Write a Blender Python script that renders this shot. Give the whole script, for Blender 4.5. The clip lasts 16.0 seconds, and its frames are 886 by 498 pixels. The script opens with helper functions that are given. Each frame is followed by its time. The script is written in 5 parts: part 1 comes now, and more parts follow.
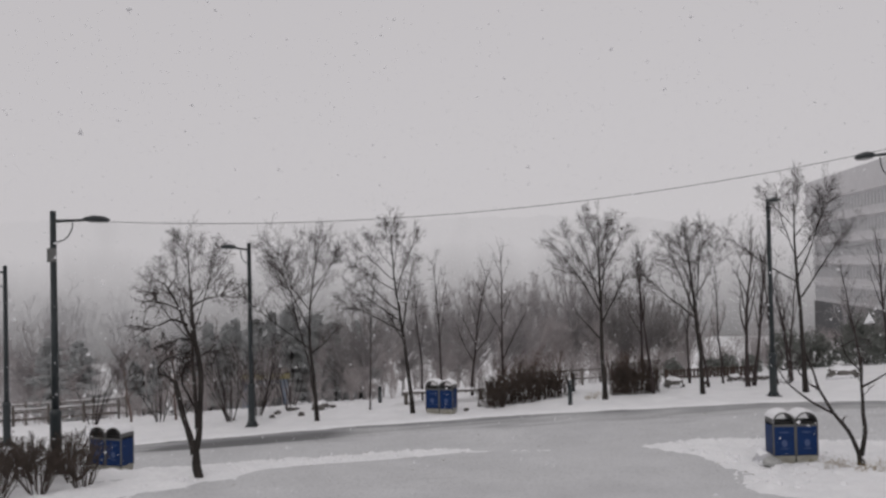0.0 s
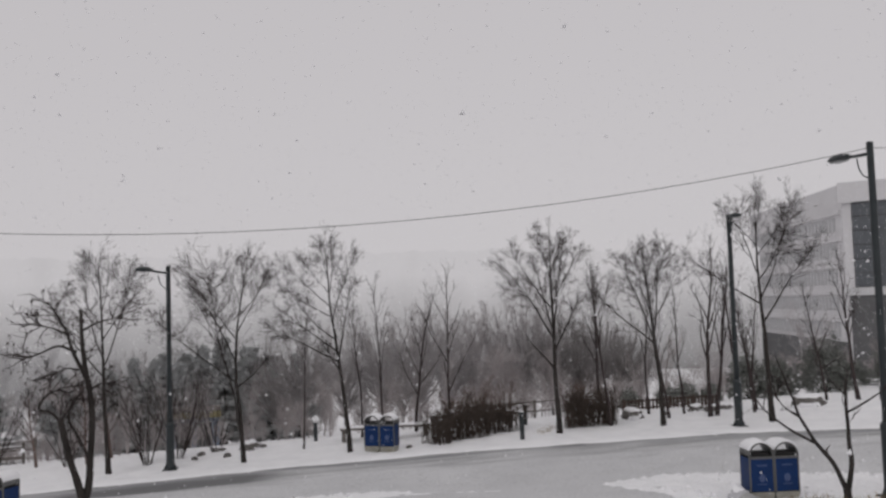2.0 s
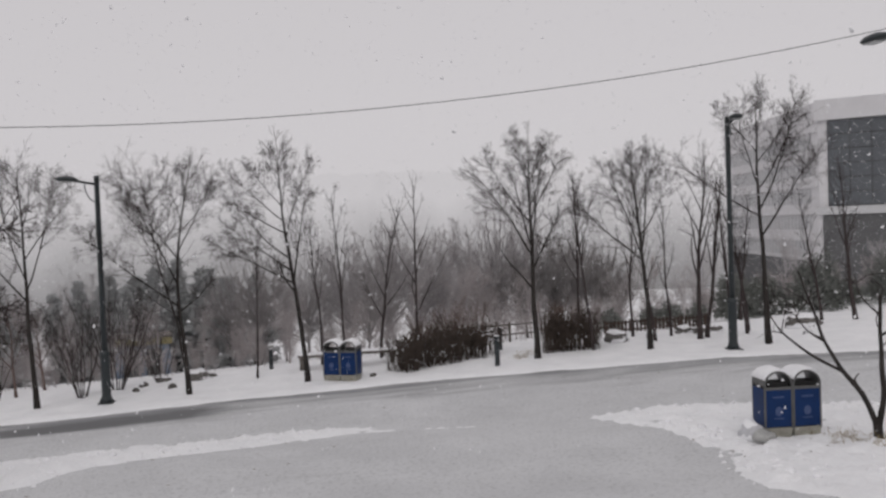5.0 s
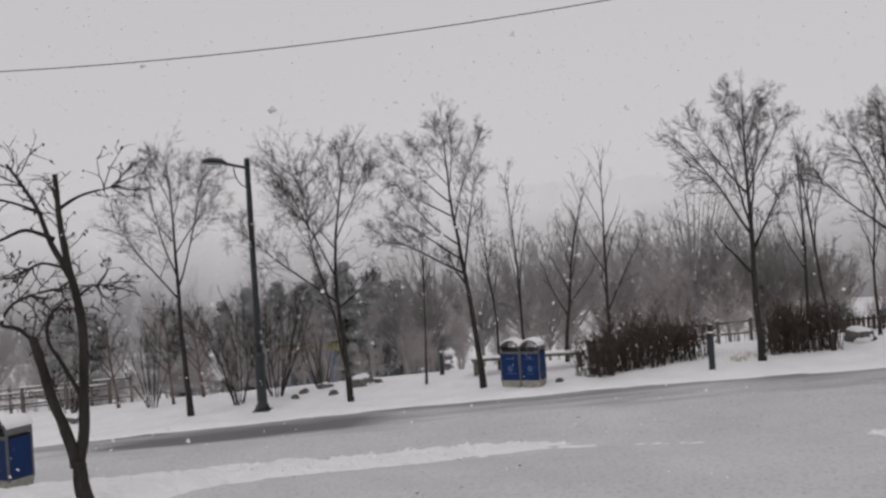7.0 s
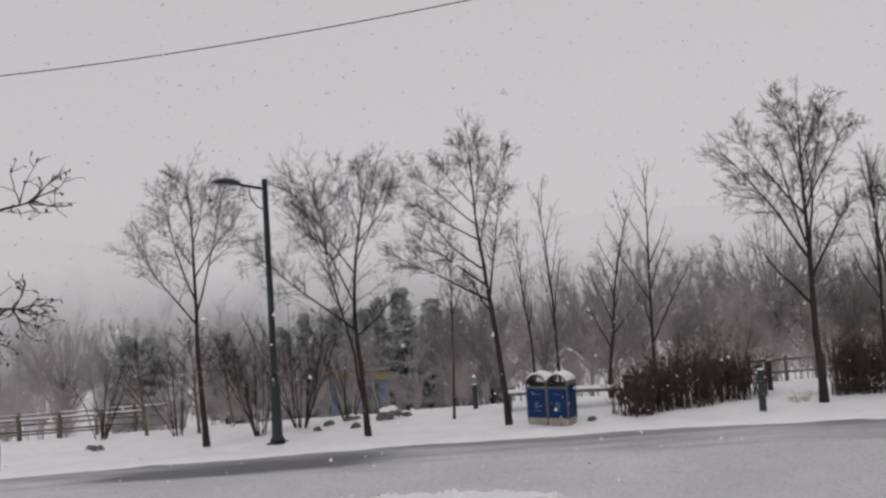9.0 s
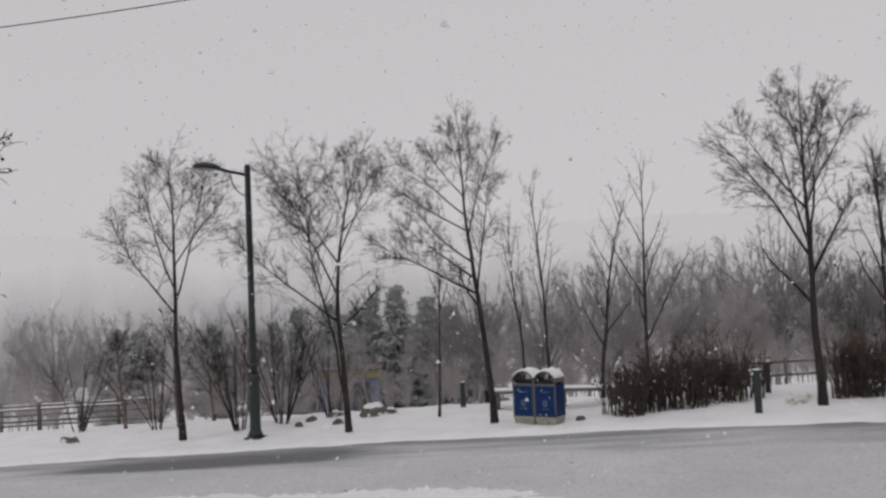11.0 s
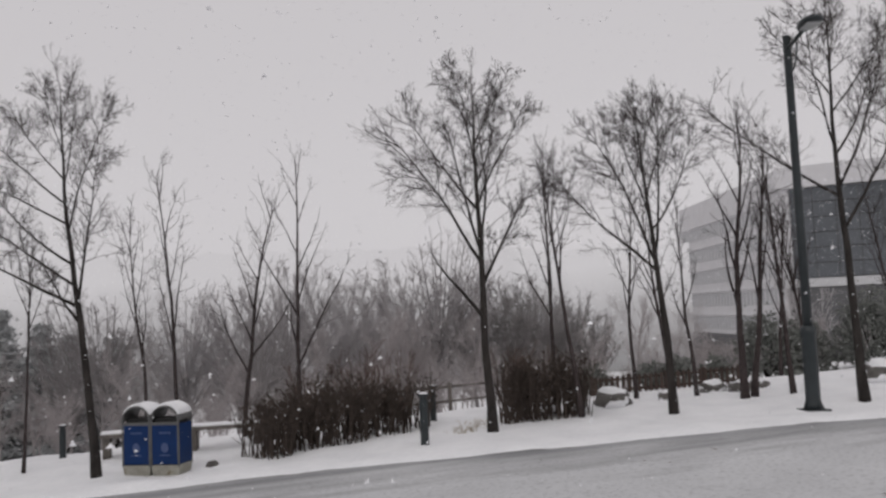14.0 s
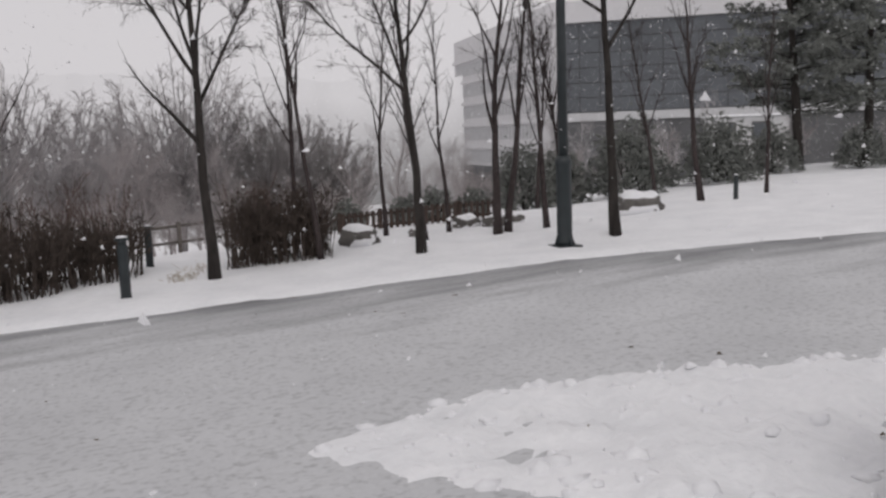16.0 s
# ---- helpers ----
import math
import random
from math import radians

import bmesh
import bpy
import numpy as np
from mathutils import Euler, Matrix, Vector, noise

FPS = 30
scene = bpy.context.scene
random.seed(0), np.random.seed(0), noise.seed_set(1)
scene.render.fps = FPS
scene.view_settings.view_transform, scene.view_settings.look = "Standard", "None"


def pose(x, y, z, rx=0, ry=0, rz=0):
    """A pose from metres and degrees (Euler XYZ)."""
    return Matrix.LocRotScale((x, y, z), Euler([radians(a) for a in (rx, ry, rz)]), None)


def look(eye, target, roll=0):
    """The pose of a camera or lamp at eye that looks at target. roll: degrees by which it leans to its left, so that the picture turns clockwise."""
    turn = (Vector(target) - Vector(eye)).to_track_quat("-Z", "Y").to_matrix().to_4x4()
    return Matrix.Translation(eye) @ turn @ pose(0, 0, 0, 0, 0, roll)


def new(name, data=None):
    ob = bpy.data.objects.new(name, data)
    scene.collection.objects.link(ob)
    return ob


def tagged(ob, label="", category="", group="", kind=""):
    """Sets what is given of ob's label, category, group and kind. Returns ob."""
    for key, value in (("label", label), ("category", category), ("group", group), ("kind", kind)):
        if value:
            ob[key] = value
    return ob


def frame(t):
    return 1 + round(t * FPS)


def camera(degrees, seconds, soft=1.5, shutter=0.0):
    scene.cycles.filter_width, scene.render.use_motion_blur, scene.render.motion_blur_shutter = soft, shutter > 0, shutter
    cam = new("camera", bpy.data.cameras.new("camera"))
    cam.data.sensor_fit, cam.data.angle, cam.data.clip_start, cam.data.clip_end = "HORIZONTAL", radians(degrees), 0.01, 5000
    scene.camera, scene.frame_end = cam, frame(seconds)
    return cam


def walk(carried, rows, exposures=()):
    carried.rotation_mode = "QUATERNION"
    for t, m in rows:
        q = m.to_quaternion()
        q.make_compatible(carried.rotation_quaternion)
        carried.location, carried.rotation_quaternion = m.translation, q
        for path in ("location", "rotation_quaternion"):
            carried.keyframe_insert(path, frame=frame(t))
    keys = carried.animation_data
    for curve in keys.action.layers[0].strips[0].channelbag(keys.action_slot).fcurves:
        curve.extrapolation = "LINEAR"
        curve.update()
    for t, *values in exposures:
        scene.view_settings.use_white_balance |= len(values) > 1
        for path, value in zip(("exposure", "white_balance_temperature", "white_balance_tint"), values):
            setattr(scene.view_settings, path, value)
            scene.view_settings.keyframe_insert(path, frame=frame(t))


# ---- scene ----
cam = camera(54.0, 16.0, soft=2.6)
PATH = [
    (0, (-1.768, -2.006, 2.378), (-1.657, -0.01, 2.42), -1.3),
    (0.5, (-1.503, -1.544, 2.29), (-1.375, 0.448, 2.412), -1.6),
    (1, (-1.326, -1.138, 2.201), (-1.177, 0.849, 2.373), -1.8),
    (1.5, (-1.254, -0.521, 2.093), (-1.071, 1.462, 2.276), -1.7),
    (2, (-1.337, 0.175, 1.98), (-1.111, 2.159, 2.103), -1.8),
    (2.5, (-1.454, 0.725, 1.91), (-1.184, 2.707, 1.948), -2.0),
    (3, (-1.429, 1.249, 1.877), (-1.123, 3.226, 1.84), -2.0),
    (5.5, (-0.887, 3.754, 1.588), (-0.617, 5.735, 1.532), -2.2),
    (6, (-0.967, 4.948, 1.353), (-0.77, 6.938, 1.326), -2.7),
    (6.5, (-1.044, 5.745, 1.115), (-1.042, 7.745, 1.11), -3.1),
    (7, (-1.021, 6.267, 0.894), (-1.122, 8.265, 0.896), -3.7),
    (7.5, (-0.692, 6.554, 0.843), (-0.852, 8.54, 1.015), -4.5),
    (8, (-0.13, 6.882, 0.816), (-0.349, 8.849, 1.103), -4.5),
    (8.5, (0.342, 7.388, 0.788), (0.031, 9.362, 0.869), -4.1),
    (11, (0.928, 8.497, 0.449), (0.577, 10.463, 0.541), -2.4),
    (11.5, (0.877, 8.871, 0.404), (0.564, 10.844, 0.508), -2.3),
    (12, (0.817, 9.434, 0.331), (0.573, 11.419, 0.361), -2.6),
    (12.5, (0.871, 10.073, 0.232), (0.751, 12.069, 0.299), -2.1),
    (13, (0.941, 10.634, 0.132), (1.009, 12.632, 0.192), -2.1),
    (13.5, (1.006, 11.17, 0.049), (1.25, 13.153, 0.126), -2.3),
    (14, (1.29, 11.787, -0.022), (1.695, 13.74, 0.124), -2.5),
    (14.5, (1.812, 12.213, -0.052), (2.311, 14.148, 0.031), -2.5),
    (15, (2.216, 12.691, -0.094), (2.821, 14.596, -0.144), -2.5),
    (15.5, (2.462, 13.173, -0.135), (3.216, 15.016, -0.315), -2.4),
    (16, (2.579, 13.529, -0.14), (3.44, 15.316, -0.396), -2.1),
]
walk(cam, [(t, look(eye, target, roll)) for t, eye, target, roll in PATH],
     [(0, -0.13), (3, -0.11), (5.4, -0.02), (6.4, -0.04), (8.5, -0.08), (13, -0.06), (14.5, 0.0), (16, 0.06)])

# ---- world and light: overcast snowfall, soft light from the whole sky ----
SUN_EL, SUN_AZ = radians(38), radians(200)
world = bpy.data.worlds.new("overcast")
scene.world = world
world.use_nodes = True
wn, wl = world.node_tree.nodes, world.node_tree.links
wn.clear()
sky = wn.new("ShaderNodeTexSky")
sky.sky_type, sky.sun_disc, sky.sun_elevation, sky.sun_rotation = "NISHITA", False, SUN_EL, SUN_AZ
grey = wn.new("ShaderNodeHueSaturation")
grey.inputs["Saturation"].default_value = 0.06
grey.inputs["Value"].default_value = 0.10
cloud = wn.new("ShaderNodeMix")
cloud.data_type = "RGBA"
cloud.inputs[0].default_value = 0.9
cloud.inputs[7].default_value = (0.602, 0.577, 0.597, 1)
bg = wn.new("ShaderNodeBackground")
bg.inputs["Strength"].default_value = 1.0
wout = wn.new("ShaderNodeOutputWorld")
wl.new(sky.outputs[0], grey.inputs["Color"])
wl.new(grey.outputs[0], cloud.inputs[6])
wl.new(cloud.outputs[2], bg.inputs["Color"])
wl.new(bg.outputs[0], wout.inputs[0])
sun_data = bpy.data.lights.new("sun", "SUN")
sun_data.energy, sun_data.angle, sun_data.color = 0.5, radians(60), (1.0, 0.98, 0.95)
sun = new("sun", sun_data)
sun.matrix_world = look((-20, -40, 60), (0, 10, 0))


# ---- materials ----
def material(name, dark, light, rough=0.8, scale=8.0, bump=0.3, metal=0.0, fine=60.0, spots=None, spot_scale=3.0, spot_at=0.6, stretch=(1, 1, 1), dist=0.01, spec=0.5, vary=0.0):
    """Two scales of noise between two colours, with fine relief; spots lays a third colour over it in patches."""
    m = bpy.data.materials.new(name)
    m.use_nodes = True
    n, l = m.node_tree.nodes, m.node_tree.links
    b = n["Principled BSDF"]
    b.inputs["Metallic"].default_value = metal
    b.inputs["Specular IOR Level"].default_value = spec
    tc = n.new("ShaderNodeTexCoord")
    mp = n.new("ShaderNodeMapping")
    mp.inputs["Scale"].default_value = stretch
    l.new(tc.outputs["Object"], mp.inputs["Vector"])
    big, small = n.new("ShaderNodeTexNoise"), n.new("ShaderNodeTexNoise")
    big.inputs["Scale"].default_value, big.inputs["Detail"].default_value = scale, 6
    small.inputs["Scale"].default_value, small.inputs["Detail"].default_value = fine, 4
    for t in (big, small):
        l.new(mp.outputs[0], t.inputs["Vector"])
    mixn = n.new("ShaderNodeMath")
    mixn.operation = "MULTIPLY_ADD"
    mixn.inputs[1].default_value, mixn.inputs[2].default_value = 0.4, 0.0
    l.new(small.outputs[0], mixn.inputs[0])
    add = n.new("ShaderNodeMath")
    add.operation = "MULTIPLY_ADD"
    add.inputs[1].default_value = 0.6
    l.new(big.outputs[0], add.inputs[0])
    l.new(mixn.outputs[0], add.inputs[2])
    ramp = n.new("ShaderNodeValToRGB")
    ramp.color_ramp.elements[0].position, ramp.color_ramp.elements[0].color = 0.33, (*dark, 1)
    ramp.color_ramp.elements[1].position, ramp.color_ramp.elements[1].color = 0.67, (*light, 1)
    l.new(add.outputs[0], ramp.inputs[0])
    colour = ramp.outputs[0]
    if spots:
        sp = n.new("ShaderNodeTexNoise")
        sp.inputs["Scale"].default_value, sp.inputs["Detail"].default_value = spot_scale, 5
        l.new(mp.outputs[0], sp.inputs["Vector"])
        sr = n.new("ShaderNodeMapRange")
        sr.inputs[1].default_value, sr.inputs[2].default_value = spot_at, spot_at + 0.08
        l.new(sp.outputs[0], sr.inputs[0])
        mx = n.new("ShaderNodeMix")
        mx.data_type = "RGBA"
        mx.inputs[7].default_value = (*spots, 1)
        l.new(sr.outputs[0], mx.inputs[0])
        l.new(colour, mx.inputs[6])
        colour = mx.outputs[2]
    if vary:
        info = n.new("ShaderNodeObjectInfo")
        hs = n.new("ShaderNodeHueSaturation")
        mr = n.new("ShaderNodeMapRange")
        mr.inputs[3].default_value, mr.inputs[4].default_value = 1 - vary, 1 + vary
        l.new(info.outputs["Random"], mr.inputs[0])
        l.new(mr.outputs[0], hs.inputs["Value"])
        l.new(colour, hs.inputs["Color"])
        colour = hs.outputs[0]
    l.new(colour, b.inputs["Base Color"])
    rr = n.new("ShaderNodeMapRange")
    rr.inputs[3].default_value, rr.inputs[4].default_value = max(rough - 0.12, 0.03), min(rough + 0.12, 1)
    l.new(add.outputs[0], rr.inputs[0])
    l.new(rr.outputs[0], b.inputs["Roughness"])
    bp = n.new("ShaderNodeBump")
    bp.inputs["Strength"].default_value, bp.inputs["Distance"].default_value = bump, dist
    l.new(add.outputs[0], bp.inputs["Height"])
    l.new(bp.outputs[0], b.inputs["Normal"])
    return m


SNOW = material("snow", (0.78, 0.785, 0.80), (0.90, 0.90, 0.91), 0.75, 1.7, 0.9, fine=14, dist=0.06, spec=0.2)
SNOWCAP = material("snow_cap", (0.80, 0.80, 0.82), (0.88, 0.88, 0.89), 0.75, 6, 0.5, fine=60, dist=0.01, spec=0.2)
BARK = material("bark", (0.017, 0.015, 0.0135), (0.056, 0.049, 0.045), 0.9, 9, 0.7, fine=70, stretch=(1, 1, 0.3), spots=(0.30, 0.29, 0.29), spot_scale=4, spot_at=0.66, spec=0.2)
TWIG = material("twig_bark", (0.027, 0.021, 0.02), (0.064, 0.051, 0.048), 0.9, 12, 0.2, fine=50, spec=0.2)
YOUNG = material("young_bark", (0.028, 0.022, 0.022), (0.075, 0.060, 0.058), 0.9, 12, 0.4, fine=60, spec=0.2)
HEDGE = material("hedge_twig", (0.046, 0.036, 0.031), (0.12, 0.096, 0.082), 0.9, 8, 0.2, fine=40, spec=0.2)
RUSSET = material("russet_twig", (0.10, 0.07, 0.06), (0.20, 0.15, 0.135), 0.9, 8, 0.2, fine=40, spec=0.2)
DRYLEAF = material("dry_leaf", (0.06, 0.04, 0.022), (0.14, 0.095, 0.05), 0.9, 9, 0.2, fine=30, spec=0.2)
# Haze of distance is painted into these base colours: farther twigs are paler.
HAZE_TWIG = material("haze_pale_twig", (0.34, 0.309, 0.305), (0.48, 0.443, 0.438), 0.95, 0.5, 0.1, fine=4, spec=0.1)
HAZE_TWIG_FAR = material("haze_pale_twig_far", (0.42, 0.40, 0.402), (0.53, 0.507, 0.51), 0.95, 0.3, 0.1, fine=3, spec=0.1)
DOME = material("haze_pale_twig_mass", (0.35, 0.331, 0.333), (0.46, 0.438, 0.44), 0.95, 0.3, 0.1, fine=3, spec=0.1)
DUSKY = material("haze_dusky_twig", (0.24, 0.224, 0.223), (0.33, 0.311, 0.31), 0.95, 0.4, 0.1, fine=3, spec=0.1)
# Both needle colours are lightened to stand in for haze.
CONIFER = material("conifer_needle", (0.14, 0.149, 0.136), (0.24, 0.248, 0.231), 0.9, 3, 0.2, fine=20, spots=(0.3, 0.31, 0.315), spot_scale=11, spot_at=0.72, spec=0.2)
CONIFER_FAR = material("haze_pale_needle", (0.42, 0.428, 0.43), (0.50, 0.508, 0.51), 0.95, 0.7, 0.1, fine=5, spec=0.1)
POST = material("dark_green_paint", (0.013, 0.018, 0.020), (0.025, 0.033, 0.036), 0.45, 5, 0.15, fine=80, spots=(0.25, 0.26, 0.26), spot_scale=9, spot_at=0.74)
LENS = material("lamp_lens", (0.30, 0.31, 0.31), (0.42, 0.43, 0.43), 0.2, 5, 0.05)
BLUE = material("blue_paint", (0.001, 0.017, 0.075), (0.002, 0.028, 0.12), 0.5, 5, 0.1, fine=60, spots=(0.45, 0.47, 0.55), spot_scale=14, spot_at=0.735, spec=0.25)
STEEL = material("grey_steel", (0.085, 0.086, 0.085), (0.16, 0.16, 0.157), 0.5, 6, 0.15, metal=0.3, fine=70)
STAINED = material("stained_steel", (0.20, 0.19, 0.16), (0.36, 0.35, 0.30), 0.6, 5, 0.2, fine=40, spots=(0.16, 0.13, 0.08), spot_scale=6, spot_at=0.62)
# Near-black colour stands in for the shade inside the hollow bins.
INSIDE = material("bin_inside_shade", (0.010, 0.010, 0.010), (0.022, 0.021, 0.02), 0.8, 6, 0.2)
PALE = material("pale_print", (0.03, 0.055, 0.15), (0.08, 0.11, 0.22), 0.6, 20, 0.05)
WOOD = material("weathered_wood", (0.040, 0.028, 0.023), (0.095, 0.066, 0.054), 0.85, 6, 0.4, fine=60, stretch=(1, 1, 0.3), vary=0.2)
GREYWOOD = material("grey_wood", (0.07, 0.062, 0.055), (0.17, 0.15, 0.135), 0.85, 6, 0.4, fine=60, vary=0.2)
STONE = material("stone", (0.055, 0.051, 0.047), (0.17, 0.158, 0.148), 0.9, 4, 0.8, fine=30, dist=0.03)
DRYGRASS = material("dry_grass", (0.20, 0.15, 0.08), (0.38, 0.30, 0.17), 0.9, 9, 0.2, spec=0.2)
# Cladding, ribbon windows and band are lightened in colour for distance haze.
CONCRETE = material("haze_pale_cladding", (0.56, 0.552, 0.562), (0.63, 0.622, 0.632), 0.8, 0.6, 0.1, fine=6)
GLAZING = material("curtain_glass", (0.09, 0.097, 0.106), (0.12, 0.128, 0.139), 0.35, 0.12, 0.02, fine=1.5, vary=0.06, spec=0.3)
RIBGLASS = material("ribbon_window", (0.36, 0.362, 0.372), (0.43, 0.432, 0.442), 0.4, 0.3, 0.02, fine=3)
BAND = material("grey_band", (0.48, 0.48, 0.487), (0.54, 0.54, 0.547), 0.8, 0.5, 0.1, fine=5)
# Dark glazing frame colour; on the plinths it is painted-in shade.
DARKWALL = material("dark_frame_and_shade", (0.085, 0.085, 0.088), (0.125, 0.125, 0.128), 0.8, 0.5, 0.1, fine=5)
CABLE = material("cable", (0.06, 0.06, 0.062), (0.10, 0.10, 0.10), 0.6, 8, 0.05)
YELLOW = material("yellow_panel", (0.26, 0.23, 0.12), (0.34, 0.30, 0.16), 0.7, 4, 0.1)
BLUEWALL = material("blue_grey_panel", (0.14, 0.18, 0.25), (0.22, 0.27, 0.34), 0.7, 4, 0.1)
WHITEWALL = material("white_render", (0.50, 0.50, 0.50), (0.62, 0.62, 0.62), 0.85, 2, 0.1)
FLAKE = material("snowflake", (0.75, 0.75, 0.77), (0.85, 0.85, 0.86), 0.9, 20, 0.0, spec=0.1)


def slush_material():
    """Thin slush on asphalt: pale grey, with wet dark tracks along the far kerb and drawn-out stains."""
    m = material("slush", (0.50, 0.505, 0.515), (0.64, 0.645, 0.655), 0.6, 0.7, 0.5, fine=30, dist=0.012, spec=0.4)
    n, l = m.node_tree.nodes, m.node_tree.links
    b = n["Principled BSDF"]
    base = b.inputs["Base Color"].links[0].from_socket
    at = n.new("ShaderNodeAttribute")
    at.attribute_name = "wet"
    tc = n.new("ShaderNodeTexCoord")
    mp = n.new("ShaderNodeMapping")
    mp.inputs["Scale"].default_value = (0.35, 1.8, 1)
    l.new(tc.outputs["Object"], mp.inputs[0])
    st = n.new("ShaderNodeTexNoise")
    st.inputs["Scale"].default_value, st.inputs["Detail"].default_value = 1.3, 8
    l.new(mp.outputs[0], st.inputs["Vector"])
    ad = n.new("ShaderNodeMath")
    ad.operation = "ADD"
    l.new(at.outputs["Fac"], ad.inputs[0])
    l.new(st.outputs[0], ad.inputs[1])
    r = n.new("ShaderNodeMapRange")
    r.inputs[1].default_value, r.inputs[2].default_value, r.inputs[4].default_value = 0.66, 1.28, 0.92
    l.new(ad.outputs[0], r.inputs[0])
    mx = n.new("ShaderNodeMix")
    mx.data_type = "RGBA"
    mx.inputs[7].default_value = (0.085, 0.086, 0.09, 1)
    l.new(r.outputs[0], mx.inputs[0])
    l.new(base, mx.inputs[6])
    sp = n.new("ShaderNodeTexNoise")
    sp.inputs["Scale"].default_value, sp.inputs["Detail"].default_value = 17, 6
    l.new(tc.outputs["Object"], sp.inputs["Vector"])
    sr = n.new("ShaderNodeMapRange")
    sr.inputs[1].default_value, sr.inputs[2].default_value, sr.inputs[4].default_value = 0.50, 0.72, 0.42
    l.new(sp.outputs[0], sr.inputs[0])
    mx2 = n.new("ShaderNodeMix")
    mx2.data_type = "RGBA"
    mx2.inputs[7].default_value = (0.16, 0.16, 0.165, 1)
    l.new(sr.outputs[0], mx2.inputs[0])
    l.new(mx.outputs[2], mx2.inputs[6])
    l.new(mx2.outputs[2], b.inputs["Base Color"])
    return m


SLUSH = slush_material()


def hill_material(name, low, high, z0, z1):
    """Far wooded slopes as a plain glowing backdrop: snowfall haze is painted in, paling upwards into the cloud."""
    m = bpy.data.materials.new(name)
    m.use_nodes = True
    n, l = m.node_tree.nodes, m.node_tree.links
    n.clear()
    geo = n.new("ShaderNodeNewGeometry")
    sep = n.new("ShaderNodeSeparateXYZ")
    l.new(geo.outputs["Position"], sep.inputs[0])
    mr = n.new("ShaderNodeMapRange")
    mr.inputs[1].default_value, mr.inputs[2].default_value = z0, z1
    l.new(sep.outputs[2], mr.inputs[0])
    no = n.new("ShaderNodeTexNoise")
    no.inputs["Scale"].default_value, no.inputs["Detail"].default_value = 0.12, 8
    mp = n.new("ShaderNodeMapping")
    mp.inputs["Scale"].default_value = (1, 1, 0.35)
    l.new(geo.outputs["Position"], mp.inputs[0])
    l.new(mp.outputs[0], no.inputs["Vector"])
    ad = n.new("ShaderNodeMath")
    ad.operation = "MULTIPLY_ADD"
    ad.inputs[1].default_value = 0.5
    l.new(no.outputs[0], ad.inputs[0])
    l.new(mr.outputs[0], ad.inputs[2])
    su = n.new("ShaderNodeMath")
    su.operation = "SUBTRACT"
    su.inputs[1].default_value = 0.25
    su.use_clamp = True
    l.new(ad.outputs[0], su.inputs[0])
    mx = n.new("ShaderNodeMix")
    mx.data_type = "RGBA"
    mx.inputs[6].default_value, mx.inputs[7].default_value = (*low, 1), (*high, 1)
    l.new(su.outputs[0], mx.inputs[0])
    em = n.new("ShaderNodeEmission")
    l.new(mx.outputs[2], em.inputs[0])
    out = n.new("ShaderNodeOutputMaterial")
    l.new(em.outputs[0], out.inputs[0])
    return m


# ---- mesh helpers ----
def mesh_object(name, verts, faces, mat, smooth=True):
    me = bpy.data.meshes.new(name)
    me.from_pydata(verts, [], faces)
    me.materials.append(mat)
    if smooth:
        me.polygons.foreach_set("use_smooth", [True] * len(me.polygons))
    me.update()
    return new(name, me)


def part(name, bm, mat, parent=None, label="", smooth=False):
    """Links a bmesh as one mesh object under a thing or a part."""
    me = bpy.data.meshes.new(name)
    bm.to_mesh(me)
    bm.free()
    me.materials.append(mat)
    if smooth:
        me.polygons.foreach_set("use_smooth", [True] * len(me.polygons))
    ob = new(name, me)
    if parent is not None:
        ob.parent = parent
    if label:
        ob["label"] = label
    return ob


def thing(name, m, label, category, group="", kind=""):
    ob = new(name)
    ob.matrix_world = m
    return tagged(ob, label, category, group, kind)


def box(bm, x0, x1, y0, y1, z0, z1, bevel=0.0):
    v = [bm.verts.new(p) for p in ((x0, y0, z0), (x1, y0, z0), (x1, y1, z0), (x0, y1, z0), (x0, y0, z1), (x1, y0, z1), (x1, y1, z1), (x0, y1, z1))]
    fs = [bm.faces.new([v[i] for i in q]) for q in ((0, 3, 2, 1), (4, 5, 6, 7), (0, 1, 5, 4), (1, 2, 6, 5), (2, 3, 7, 6), (3, 0, 4, 7))]
    if bevel:
        bmesh.ops.bevel(bm, geom=list({e for f in fs for e in f.edges}), offset=bevel, segments=2, profile=0.5, affect="EDGES")
    return bm


def lathe(bm, profile, sides=16, axis=(0, 0)):
    """A closed body of revolution round z from (radius, height) pairs."""
    rings = []
    for r, z in profile:
        rings.append([bm.verts.new((axis[0] + r * math.cos(2 * math.pi * i / sides), axis[1] + r * math.sin(2 * math.pi * i / sides), z)) for i in range(sides)])
    for a, b in zip(rings, rings[1:]):
        for i in range(sides):
            bm.faces.new((a[i], a[(i + 1) % sides], b[(i + 1) % sides], b[i]))
    bm.faces.new(rings[0][::-1])
    bm.faces.new(rings[-1])
    return bm


